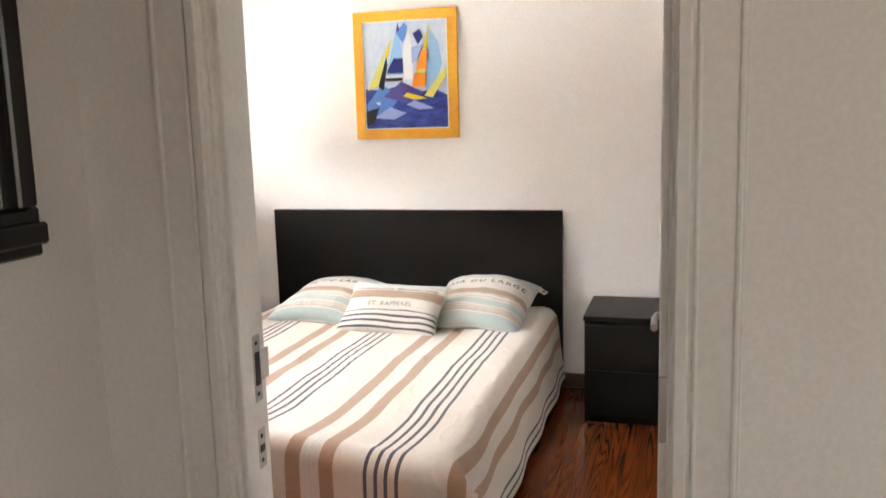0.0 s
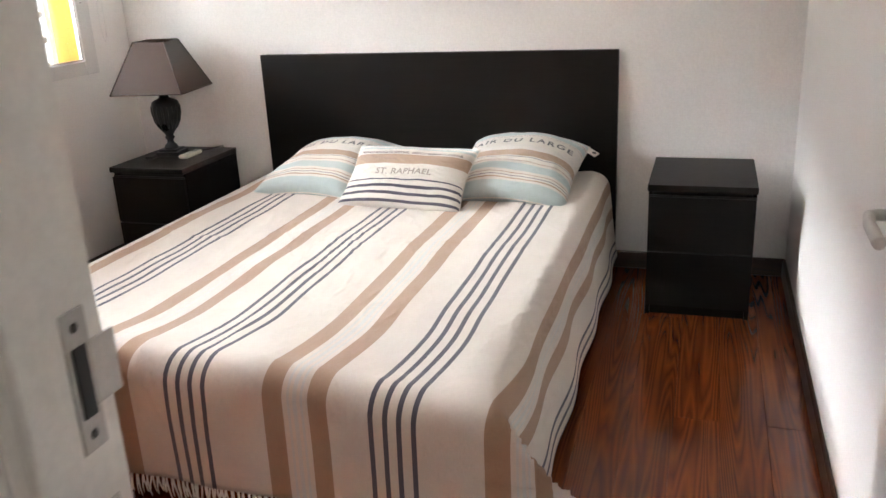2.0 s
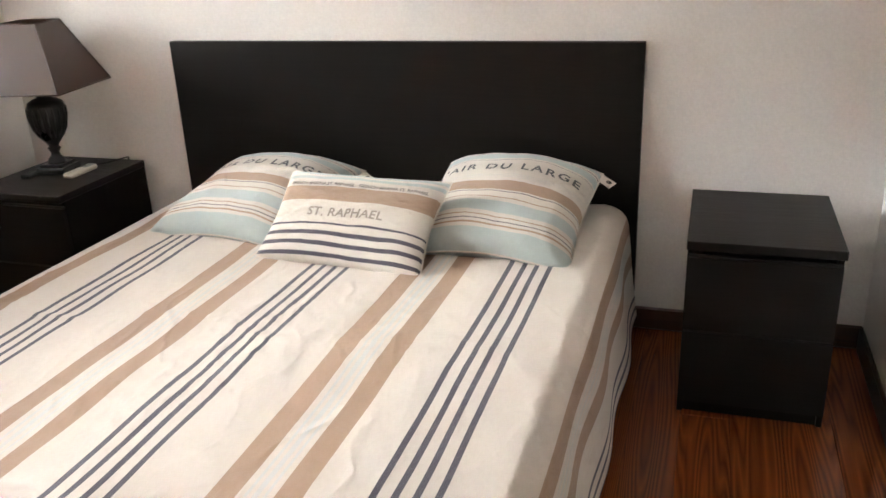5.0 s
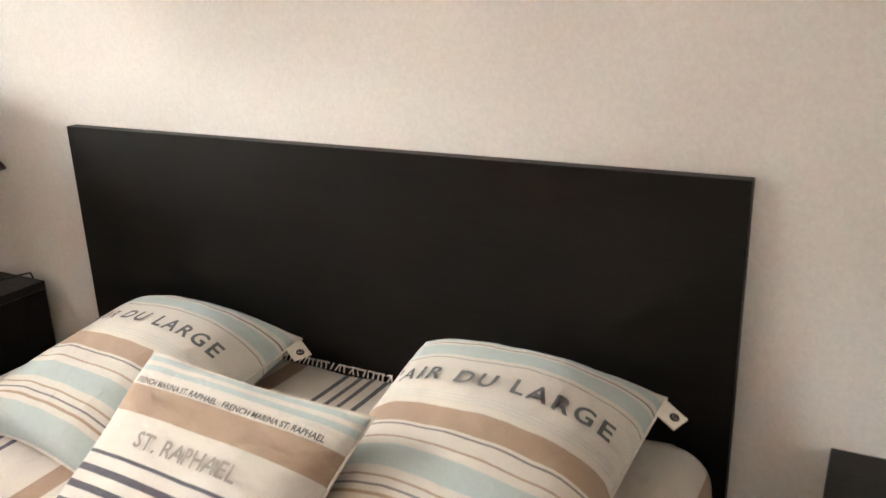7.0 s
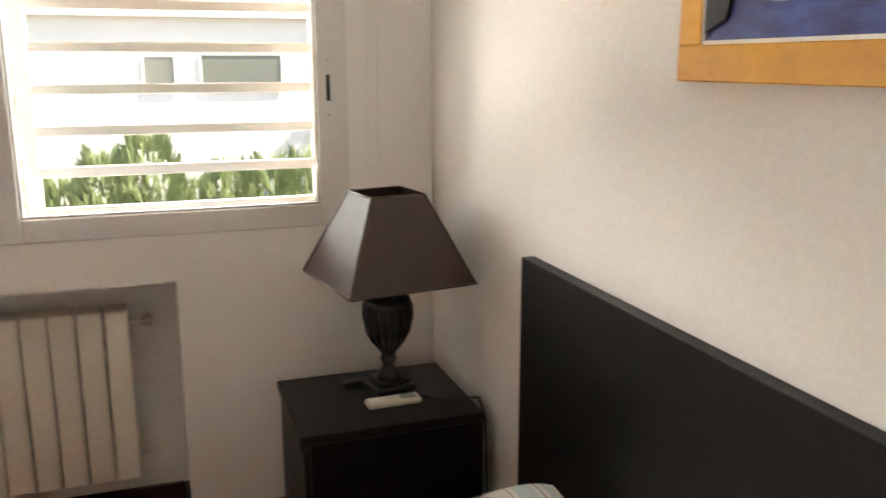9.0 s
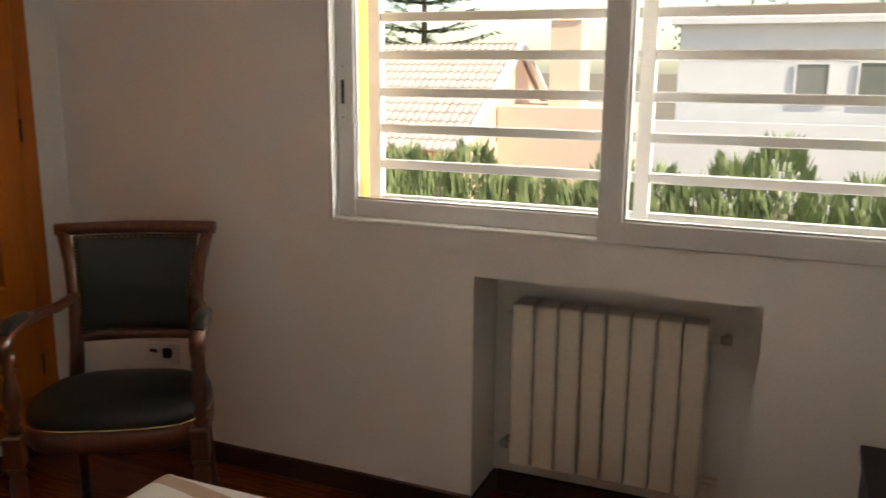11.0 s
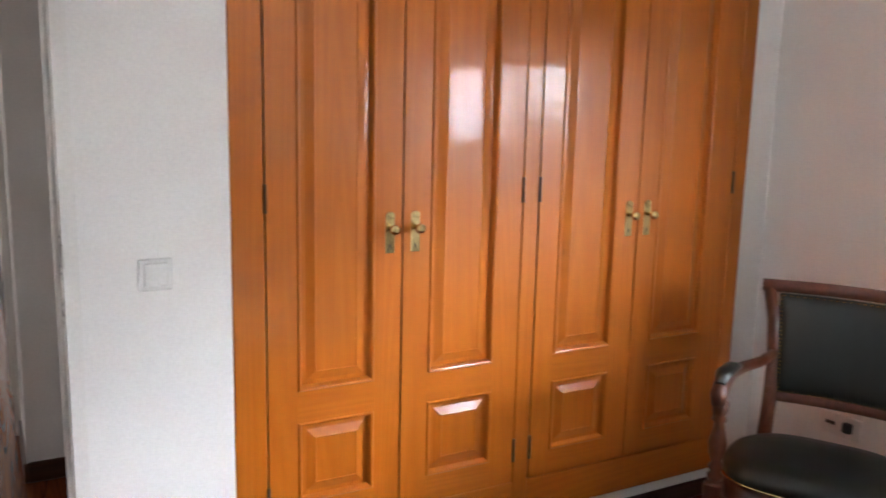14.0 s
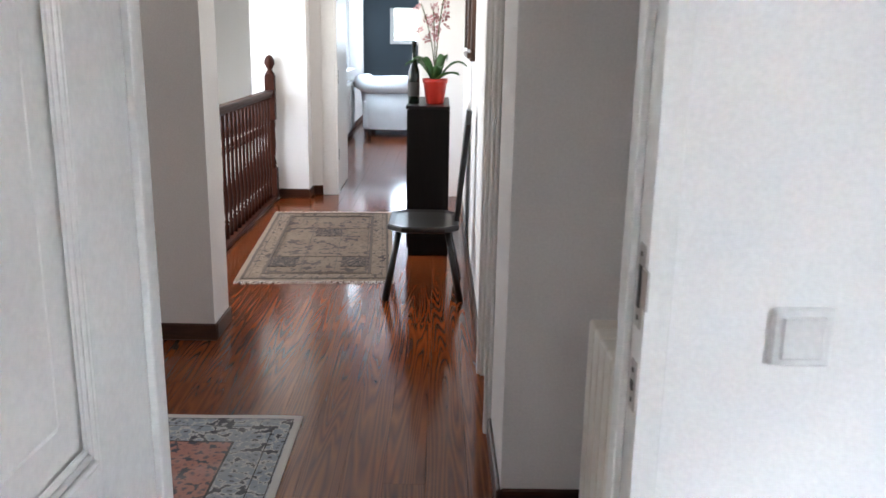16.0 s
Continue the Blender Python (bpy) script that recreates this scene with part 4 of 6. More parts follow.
    for k, (tone, pts) in enumerate(shapes):
        bm = bmesh.new()
        prism(bm, [(-w + 0.006 + a * 2 * (w - 0.006), -h + 0.006 + b * 2 * (h - 0.006)) for a, b in pts], -0.0115 - 0.0003 * k, -0.009)
        part("brush_shape", bm, mats[tone], canvas)
    return p


sail_painting()


def radiator(name, label, fins, w, z0, z1, depth, m):
    r = thing(name, label, "radiator")
    r.matrix_world = m
    for i in range(fins):
        bm = bmesh.new()
        y0 = i * w
        box(bm, 0, depth, y0 + 0.0022, y0 + w - 0.0022, z0, z1, bevel=0.011, segs=3)
        for f in bm.faces:
            f.smooth = True
        part("fin", bm, RADI, r)
    for z in (z0 + 0.05, z1 - 0.05):
        bm = bmesh.new()
        tube(bm, [(depth / 2, -0.02, z), (depth / 2, fins * w + 0.05, z)], 0.012, 10)
        part("manifold", bm, RADI, r)
    bm = bmesh.new()
    lathe(bm, [(0.013, 0), (0.016, 0.01), (0.016, 0.028), (0.010, 0.034)], 12, Matrix.Translation((depth / 2, fins * w + 0.03, z1 - 0.05)) @ pose(0, 0, 0, -90, 0, 0))
    lathe(bm, [(0.009, 0), (0.009, 0.05)], 10, Matrix.Translation((depth / 2, fins * w + 0.047, z1 - 0.05)) @ pose(0, 0, 0, 0, -90, 0))
    part("valve", bm, STEEL, r, "steel radiator valve")
    bm = bmesh.new()
    lathe(bm, [(0.013, 0), (0.016, 0.01), (0.016, 0.028), (0.010, 0.034)], 12, Matrix.Translation((depth / 2, -0.01, z0 + 0.05)) @ pose(0, 0, 0, 90, 0, 0))
    tube(bm, [(depth / 2, -0.035, z0 + 0.05), (depth / 2 - 0.06, -0.035, z0 + 0.05)], 0.008, 8)
    part("lockshield", bm, STEEL, r)
    for y in (0.12, fins * w - 0.12):
        part("wall_bracket", boxes((-0.06, 0.02, y, y + 0.015, z1 - 0.10, z1 - 0.07)), STEEL, r)
    return r


radiator("radiator", "cream aluminium panel radiator hung in the wall niche", 8, 0.0762, 0.168, 0.724, 0.085, pose(XW - 0.185, -0.993, 0))


def light_switch(x, z):
    s = thing("light_switch", "white square rocker light switch on the wall", "switch", (x, YS, z))
    part("plate", boxes((-0.042, 0.042, 0, 0.010, -0.042, 0.042), bevel=0.004, ), SWITCHP, s)
    part("rocker", boxes((-0.030, 0.030, 0.008, 0.0145, -0.031, 0.031), bevel=0.003), SWITCHP, s)


light_switch(-0.464, 1.047)


BRONZE = plain("dark_bronze", (0.10, 0.045, 0.02), 0.4, 0.6)


def wardrobe():
    """Fitted wardrobe: face frame, two pairs of panelled doors, brass handles and butt hinges."""
    w = thing("wardrobe", "fitted honey-coloured wooden wardrobe with four panelled doors", "wardrobe")
    F = YS + 0.004
    for x0, x1 in ((-0.750, WX1), (-1.645, -1.585), (WX0, -2.509)):
        part("frame_stile", boxes((x0, x1, F - 0.05, F, 0.114, 2.36), bevel=0.003), CHERRY, w)
    part("frame_rail", boxes((-2.509, -0.750, F - 0.05, F - 0.002, 0.114, 0.245), bevel=0.003), CHERRYX, w)
    part("frame_rail", boxes((-2.509, -0.750, F - 0.05, F - 0.002, 2.28, 2.36), bevel=0.003), CHERRYX, w)
    part("plinth", boxes((WX0, WX1, F - 0.04, F - 0.026, 0, 0.114)), WALL, w, "white painted plinth")
    doors = ((-1.160, -0.754, -0.840, -1.075, 1), (-1.581, -1.166, -1.255, -1.489, -1), (-2.058, -1.649, -1.727, -1.967, 1), (-2.505, -2.064, -2.147, -2.387, -1))
    for x0, x1, pr, pl, hinge in doors:
        z0, z1 = 0.25, 2.275
        me = bmesh.new()
        parts = [(x0, pl, z0, z1), (pr, x1, z0, z1), (pl, pr, z0, 0.337), (pl, pr, 0.582, 0.675), (pl, pr, 2.17, z1)]
        box(me, x0, x1, F - 0.026, F - 0.0145, z0, z1)
        d = part("door", me, CHERRY, w)
        for i, (a, b, c, e) in enumerate(parts):
            part("door_stile" if i < 2 else "door_rail", box(bmesh.new(), a, b, F - 0.0145, F + 0.001, c, e), CHERRY if i < 2 else CHERRYX, d)
        for (c, e) in ((0.337, 0.582), (0.675, 2.17)):
            bm = bmesh.new()
            k = 0.016                               # sloped moulding round the recess
            outer = [(pl, c), (pr, c), (pr, e), (pl, e)]
            steps = ((0.0, 0.001), (0.004, 0.006), (0.010, 0.004), (k, -0.012))
            rings = [[bm.verts.new((x + (1 if x == pl else -1) * s, F + h, z + (1 if z == c else -1) * s)) for x, z in outer] for s, h in steps]
            for p, q in zip(rings, rings[1:]):
                for i in range(4):
                    bm.faces.new((p[i], p[(i + 1) % 4], q[(i + 1) % 4], q[i]))
            part("moulding", bm, CHERRY, d)
            bm = bmesh.new()
            steps = ((k, -0.0135), (k + 0.012, -0.0125), (k + 0.038, -0.002), (k + 0.040, -0.0035))
            rings = [[bm.verts.new((x + (1 if x == pl else -1) * s, F + h, z + (1 if z == c else -1) * s)) for x, z in outer] for s, h in steps]
            for p, q in zip(rings, rings[1:]):
                for i in range(4):
                    bm.faces.new((p[i], p[(i + 1) % 4], q[(i + 1) % 4], q[i]))
            bm.faces.new(rings[-1])
            part("raised_panel", bm, CHERRY, d)
        hx = x0 + 0.038 if hinge > 0 else x1 - 0.038
        zc = 1.120
        bm = bmesh.new()
        box(bm, hx - 0.0145, hx + 0.0145, F + 0.001, F + 0.004, zc - 0.062, zc + 0.045, bevel=0.001)
        lathe(bm, [(0.0145, 0), (0.0145, 0.003)], 14, Matrix.Translation((hx, F + 0.001, zc + 0.047)) @ pose(0, 0, 0, -90, 0, 0))
        lathe(bm, [(0.010, 0), (0.008, 0.004)], 12, Matrix.Translation((hx, F + 0.004, zc + 0.052)) @ pose(0, 0, 0, -90, 0, 0))
        plate = part("handle_plate", bm, BRASS, d, "polished brass handle plate")
        bm = bmesh.new()
        lathe(bm, [(0.007, 0), (0.006, 0.018), (0.012, 0.024), (0.016, 0.032), (0.014, 0.042), (0.006, 0.046)], 16, Matrix.Translation((hx, F + 0.004, zc + 0.012)) @ pose(0, 0, 0, -90, 0, 0))
        part("knob", bm, BRASS, d, "polished brass knob")
        part("keyhole", boxes((hx - 0.002, hx + 0.002, F + 0.0035, F + 0.0045, zc - 0.05, zc - 0.036)), DARKP, d)
        hxx = x1 + 0.002 if hinge > 0 else x0 - 0.002
        for z in (0.362, 1.23, 2.10):
            bm = bmesh.new()
            tube(bm, [(hxx, F + 0.003, z - 0.04), (hxx, F + 0.003, z + 0.04)], 0.0055, 8)
            part("hinge", bm, BRONZE, d, "dark bronze hinge")


wardrobe()


def armchair():
    """Mahogany armchair with scrolled back, turned arm posts and leather upholstery. Faces +y."""
    c = thing("armchair", "mahogany armchair with studded green-black leather seat and back", "armchair", (-2.185, -2.035, 0), -60)
    c.scale = (1, 1, 0.958)
    W, S = 0.235, 0.44
    posts = []
    for s in (-1, 1):
        pts = [(s * 0.195, -0.19, 0.43), (s * 0.19, -0.21, 0.58), (s * 0.192, -0.235, 0.72), (s * 0.205, -0.265, 0.86), (s * 0.232, -0.30, 0.965)]
        bm = bmesh.new()
        tube(bm, pts, [0.025, 0.022, 0.021, 0.021, 0.02], 10)
        part("back_post", bm, MAHOG, c)
        bm = bmesh.new()
        tube(bm, [(s * 0.20, -0.19, 0.47), (s * 0.205, -0.225, 0.2), (s * 0.215, -0.26, 0.0)], [0.024, 0.02, 0.016], 8)
        part("back_leg", bm, MAHOG, c)
        bm = bmesh.new()
        lathe(bm, [(0.013, 0), (0.017, 0.02), (0.013, 0.04), (0.021, 0.18), (0.024, 0.31), (0.018, 0.325), (0.026, 0.34), (0.018, 0.355)], 14, Matrix.Translation((s * 0.255, 0.195, 0)))
        box(bm, s * 0.255 - 0.026, s * 0.255 + 0.026, 0.169, 0.221, 0.355, 0.455, bevel=0.004)
        part("front_leg", bm, MAHOG, c)
        bm = bmesh.new()
        lathe(bm, [(0.022, 0.405), (0.024, 0.42), (0.015, 0.43), (0.023, 0.445), (0.015, 0.46), (0.024, 0.49), (0.027, 0.52), (0.018, 0.56), (0.015, 0.585), (0.022, 0.595), (0.015, 0.607), (0.021, 0.62), (0.024, 0.65)], 14, Matrix.Translation((s * 0.258, 0.175, 0.05)))
        part("arm_post", bm, MAHOG, c)
        bm = bmesh.new()
        tube(bm, [(s * 0.192, -0.235, 0.755), (s * 0.215, -0.15, 0.745), (s * 0.245, -0.05, 0.75), (s * 0.262, 0.05, 0.755), (s * 0.264, 0.14, 0.75), (s * 0.262, 0.195, 0.725), (s * 0.26, 0.203, 0.695)], [0.018, 0.017, 0.018, 0.021, 0.025, 0.024, 0.018], 10)
        arm = part("arm", bm, MAHOG, c)
        bm = bmesh.new()
        tube(bm, [(s * 0.25, -0.01, 0.762), (s * 0.262, 0.05, 0.772), (s * 0.265, 0.12, 0.772), (s * 0.264, 0.18, 0.752)], [0.012, 0.025, 0.027, 0.016], 10, 0.7)
        part("arm_pad", bm, LEATHER, arm, "worn green leather arm pad")
    bm = bmesh.new()
    n = 10
    tube(bm, [(-0.255 + 0.51 * i / n, -0.30 - 0.02 * math.sin(math.pi * i / n), 0.972 + 0.004 * math.sin(math.pi * i / n)) for i in range(n + 1)], 0.0215, 12)
    part("top_rail", bm, MAHOG, c)
    bm = bmesh.new()
    tube(bm, [(-0.19 + 0.38 * i / n, -0.222 - 0.02 * math.sin(math.pi * i / n), 0.615) for i in range(n + 1)], 0.019, 10)
    part("lower_rail", bm, MAHOG, c)

    def backpoint(u, v, side):
        w = 0.172 + 0.018 * v * v + 0.01 * v
        z = 0.63 + 0.32 * v
        y = -0.222 - 0.075 * v ** 1.8 - 0.022 * (1 - u * u)
        return Vector((u * w, y + side * (0.008 + 0.016 * ((1 - u * u) * (1 - (2 * v - 1) ** 2)) ** 0.5), z))

    bm = bmesh.new()
    N = 14
    rings = {}
    for side in (1, -1):
        for j in range(N + 1):
            for i in range(N + 1):
                rings[side, i, j] = bm.verts.new(backpoint(2 * i / N - 1, j / N, side))
    for side in (1, -1):
        for j in range(N):
            for i in range(N):
                bm.faces.new([rings[side, a, b] for a, b in ((i, j), (i + 1, j), (i + 1, j + 1), (i, j + 1))]).smooth = True
    for i in range(N):
        for j in (0, N):
            bm.faces.new((rings[1, i, j], rings[1, i + 1, j], rings[-1, i + 1, j], rings[-1, i, j]))
            bm.faces.new((rings[1, j, i], rings[1, j, i + 1], rings[-1, j, i + 1], rings[-1, j, i]))
    back = part("backrest", bm, LEATHER, c, "dark green leather back panel")
    bm = bmesh.new()
    for i in range(26):
        for u in (-0.97, 0.97):
            p = backpoint(u, (i + 0.5) / 26, 1)
            bmesh.ops.create_icosphere(bm, subdivisions=1, radius=0.0042, matrix=Matrix.Translation(p))
    for i in range(20):
        for v in (0.015, 0.985):
            p = backpoint(-0.97 + 1.94 * (i + 0.5) / 20, v, 1)
            bmesh.ops.create_icosphere(bm, subdivisions=1, radius=0.0042, matrix=Matrix.Translation(p))
    part("studs", bm, BRASS, back, "small brass upholstery studs")

    def seat_outline(k, grow):
        a = 2 * math.pi * k / 48
        cx, cy = math.cos(a), math.sin(a)
        e = 0.62
        x = math.copysign(abs(cx) ** e, cx) * (0.262 + grow - 0.028 * max(0, -cy))
        y = math.copysign(abs(cy) ** e, cy) * (0.20 + grow) + 0.0
        return x, y

    bm = bmesh.new()
    loops = []
    for grow, z in ((0.0, 0.385), (0.004, 0.395), (0.004, 0.44), (-0.004, 0.452), (-0.06, 0.453)):
        loops.append([bm.verts.new((*seat_outline(k, grow), z)) for k in range(48)])
    for a, b in zip(loops, loops[1:]):
        for k in range(48):
            bm.faces.new((a[k], a[(k + 1) % 48], b[(k + 1) % 48], b[k])).smooth = True
    bm.faces.new(loops[0][::-1])
    bm.faces.new(loops[-1])
    part("seat_rail", bm, MAHOG, c)
    bm = bmesh.new()
    loops = []
    for grow, z in ((-0.004, 0.45), (0.002, 0.47), (-0.002, 0.493), (-0.03, 0.512), (-0.09, 0.524), (-0.16, 0.528)):
        loops.append([bm.verts.new((*seat_outline(k, grow), z)) for k in range(48)])
    for a, b in zip(loops, loops[1:]):
        for k in range(48):
            bm.faces.new((a[k], a[(k + 1) % 48], b[(k + 1) % 48], b[k])).smooth = True
    bm.faces.new(loops[0][::-1])
    bm.faces.new(loops[-1]).smooth = True
    seat = part("seat", bm, LEATHER, c, "domed green-black leather seat")
    bm = bmesh.new()
    tube(bm, [(*seat_outline(k, 0.001), 0.458) for k in range(49)], 0.004, 6)
    part("piping", bm, BRASS, seat)
    return c


armchair()


def socket(y, z):
    s = thing("wall_socket", "white double wall socket low on the wall", "socket", (XW, y, z))
    part("plate", boxes((0, 0.009, -0.08, 0.08, -0.04, 0.04), bevel=0.003), SWITCHP, s)
    part("plug", boxes((0.008, 0.03, 0.02, 0.05, -0.015, 0.02), bevel=0.003), DARKP, s)
    part("aerial_port", boxes((0.008, 0.013, -0.055, -0.02, -0.006, 0.006)), DARKP, s)


socket(-2.335, 0.405)
# Unidentified blue cloth tip, added as a plain soft block.
solid("blue_cloth_corner", boxes((-0.16, 0.0, -0.07, 0.07, 0, 0.04), bevel=0.018), PLATE, "small dark blue cloth corner tucked under the bedspread corner", "bag", (-0.055, -1.45, 0.0), 20)


# ---- hall things ----
def rug_cloth(name, field1, field2, border1, border2, edge, motif, hw, hl, bw):
    """A worn knotted rug: field, patterned border and edge, by distance from the rim."""
    m, n, l, b = nodes_of(name)
    c = n.new("ShaderNodeTexCoord")
    sep = n.new("ShaderNodeSeparateXYZ")
    l.new(c.outputs["Object"], sep.inputs[0])

    def math_node(op, a, bb):
        k = n.new("ShaderNodeMath")
        k.operation = op
        for i, v in enumerate((a, bb)):
            if isinstance(v, (int, float)):
                k.inputs[i].default_value = v
            elif v is not None:
                l.new(v, k.inputs[i])
        return k.outputs[0]

    dx = math_node("SUBTRACT", hw, math_node("ABSOLUTE", sep.outputs[0], 0))
    dy = math_node("SUBTRACT", hl, math_node("ABSOLUTE", sep.outputs[1], 0))
    d = math_node("MINIMUM", dx, dy)
    v = coords(n, l, (1, 1, 1))
    vor = n.new("ShaderNodeTexVoronoi")
    vor.inputs["Scale"].default_value = motif
    l.new(v, vor.inputs["Vector"])
    fine = noise_tex(n, l, v, motif * 2.2, 3)
    pat = mix(n, l, 0.5, vor.outputs["Distance"], fine)
    fieldc = ramp(n, l, pat, [(0.28, field2), (0.42, field1), (0.55, field1), (0.62, border2)])
    borderc = ramp(n, l, pat, [(0.30, border2), (0.36, border1), (0.5, border1), (0.56, edge), (0.62, border2)])
    s1 = ramp(n, l, d, [(0.0, (0, 0, 0)), (bw, (1, 1, 1))], True)
    col = mix(n, l, s1, borderc, fieldc)
    lines = ramp(n, l, d, [(0.0, (1, 1, 1)), (0.028, (0, 0, 0)), (0.034, (1, 1, 1)), (bw - 0.006, (0, 0, 0)), (bw, (1, 1, 1)), (bw * 0.42, (0, 0, 0)), (bw * 0.42 + 0.005, (1, 1, 1))], True)
    col = mix(n, l, lines, (0.05, 0.045, 0.045), col)
    rim = ramp(n, l, d, [(0.0, (1, 1, 1)), (0.026, (0, 0, 0))], True)
    col = mix(n, l, rim, col, edge)
    worn = noise_tex(n, l, v, 3.0, 4)
    col = mix(n, l, ramp(n, l, worn, [(0.4, (0, 0, 0)), (0.8, (0.5, 0.5, 0.5))]), col, edge)
    l.new(col, b.inputs["Base Color"])
    b.inputs["Roughness"].default_value = 0.95
    bump(n, l, b, noise_tex(n, l, v, 350, 2), 0.4, 0.003)
    return m


RUG1 = rug_cloth("faded_rose_rug", (0.42, 0.20, 0.155), (0.12, 0.10, 0.11), (0.30, 0.33, 0.37), (0.07, 0.07, 0.085), (0.62, 0.60, 0.56), 26, 0.60, 0.95, 0.22)
RUG2 = rug_cloth("faded_beige_rug", (0.17, 0.122, 0.086), (0.08, 0.055, 0.04), (0.185, 0.137, 0.098), (0.04, 0.03, 0.027), (0.27, 0.21, 0.155), 20, 0.475, 1.0, 0.16)


def rug(label, hw, hl, material, place, turn, fringe, medallions):
    r = thing("rug", label, "rug", place, turn)
    bm = bmesh.new()
    bmesh.ops.create_grid(bm, x_segments=24, y_segments=40, size=1)
    for v in bm.verts:
        v.co.x *= hw
        v.co.y *= hl
        v.co.z = 0.007 + 0.003 * noise.noise(Vector((v.co.x * 4, v.co.y * 4, hw)))
    e = bmesh.ops.extrude_face_region(bm, geom=bm.faces[:])
    for v in e["geom"]:
        if isinstance(v, bmesh.types.BMVert):
            v.co.z = 0.0008
    part("rug_cloth", bm, material, r)
    rnd = random.Random(9)
    if fringe:
        for sgn in (-1, 1):
            bm = bmesh.new()
            for i in range(110):
                x = -hw + 2 * hw * (i + 0.5) / 110
                q = Vector((x, sgn * hl, 0.005))
                tube(bm, [q, q + Vector((rnd.uniform(-0.012, 0.012), sgn * 0.02, -0.001)), q + Vector((rnd.uniform(-0.02, 0.02), sgn * rnd.uniform(0.03, 0.055), -0.002))], 0.0022, 4)
            part("fringe", bm, FRINGE, r)
    for x, y in medallions:
        bm = bmesh.new()
        box(bm, x - 0.095, x + 0.095, y - 0.115, y + 0.115, 0.008, 0.0108)
        part("medallion", bm, DARKRUG, r, "dark woven medallion")
    if medallions:
        for x0, x1, y0, y1 in ((-0.108, -0.102, -0.80, 0.80), (0.102, 0.108, -0.80, 0.80), (-0.31, 0.31, -0.405, -0.40), (-0.31, 0.31, 0.435, 0.44)):
            part("woven_line", boxes((x0, x1, y0, y1, 0.008, 0.0107)), FAINTRUG, r)
        for bx, by, t in ((0.44, 0.955, 0.012), (0.335, 0.85, 0.016), (0.305, 0.82, 0.006)):
            part("woven_border", boxes((-bx, -bx + t, -by, by, 0.008, 0.0109), (bx - t, bx, -by, by, 0.008, 0.0109),
                                       (-bx + t, bx - t, -by, -by + t, 0.008, 0.0109), (-bx + t, bx - t, by - t, by, 0.008, 0.0109)), FAINTRUG, r)
    return r


def medallion_cloth():
    """Dark scrolls on a beige ground."""
    m, n, l, b = nodes_of("dark_rug_wool")
    v = coords(n, l, (1, 1, 1))
    w = n.new("ShaderNodeTexWave")
    w.wave_type, w.rings_direction = "RINGS", "Z"
    w.inputs["Scale"].default_value, w.inputs["Distortion"].default_value, w.inputs["Detail"].default_value, w.inputs["Detail Scale"].default_value = 11.0, 9.0, 2.0, 3.0
    l.new(v, w.inputs["Vector"])
    l.new(ramp(n, l, w.outputs["Fac"], [(0.55, (0.012, 0.010, 0.012)), (0.8, (0.16, 0.12, 0.09))]), b.inputs["Base Color"])
    b.inputs["Roughness"].default_value = 0.95
    return m


DARKRUG = medallion_cloth()
FAINTRUG = plain("brown_rug_wool", (0.11, 0.085, 0.065), 0.95)
rug("faded rose and grey Persian style rug on the hall floor", 0.60, 0.95, RUG1, (1.137, -3.693, 0), 0, False, [])
rug("faded beige runner rug with dark medallions and fringe", 0.475, 1.0, RUG2, (0.829, -7.466, 0), 3.8, True, [(-0.235, 0.57), (0.235, 0.57), (-0.01, -0.26)])


def banister():
    """Turned balusters between a moulded handrail and a floor plate, ending at a newel."""
    s = thing("stair_railing", "dark turned wooden stair railing with newel post", "railing")
    x, y0, y1 = 1.50, -9.01, -5.80
    bm = bmesh.new()
    box(bm, x - 0.032, x + 0.032, y0, y1, 0.925, 0.96, bevel=0.010, segs=2)
    box(bm, x - 0.022, x + 0.022, y0, y1, 0.90, 0.925, bevel=0.003)
    part("handrail", bm, STAIRW, s)
    part("floor_plate", boxes((x - 0.045, x + 0.045, y0, y1, 0, 0.035), bevel=0.004), STAIRW, s)
    prof = [(0.017, 0.035), (0.017, 0.13), (0.010, 0.14), (0.018, 0.155), (0.010, 0.17), (0.013, 0.20), (0.0195, 0.27), (0.021, 0.31), (0.014, 0.40), (0.011, 0.52), (0.012, 0.62), (0.018, 0.635), (0.010, 0.65), (0.018, 0.665), (0.011, 0.68), (0.016, 0.75), (0.016, 0.90)]
    mesh = finish(lathe(bmesh.new(), prof, 10), "baluster", STAIRW)
    k = 27
    for i in range(k):
        o = new("baluster", mesh)
        o.parent = s
        o.location = (x, y0 + 0.11 + (y1 - y0 - 0.16) * i / (k - 1), 0)
    bm = bmesh.new()
    box(bm, x - 0.042, x + 0.042, y0 - 0.075, y0 + 0.009, 0, 0.28, bevel=0.004)
    lathe(bm, [(0.04, 0.28), (0.03, 0.30), (0.038, 0.32), (0.028, 0.36), (0.036, 0.5), (0.03, 0.62), (0.038, 0.66), (0.03, 0.70)], 14, Matrix.Translation((x, y0 - 0.033, 0)))
    box(bm, x - 0.040, x + 0.040, y0 - 0.073, y0 + 0.007, 0.70, 1.085, bevel=0.004)
    lathe(bm, [(0.040, 1.085), (0.043, 1.095), (0.028, 1.112), (0.018, 1.132), (0.030, 1.15), (0.044, 1.18), (0.042, 1.212), (0.026, 1.24), (0.004, 1.252)], 16, Matrix.Translation((x, y0 - 0.033, 0)))
    part("newel_post", bm, STAIRW, s)


banister()


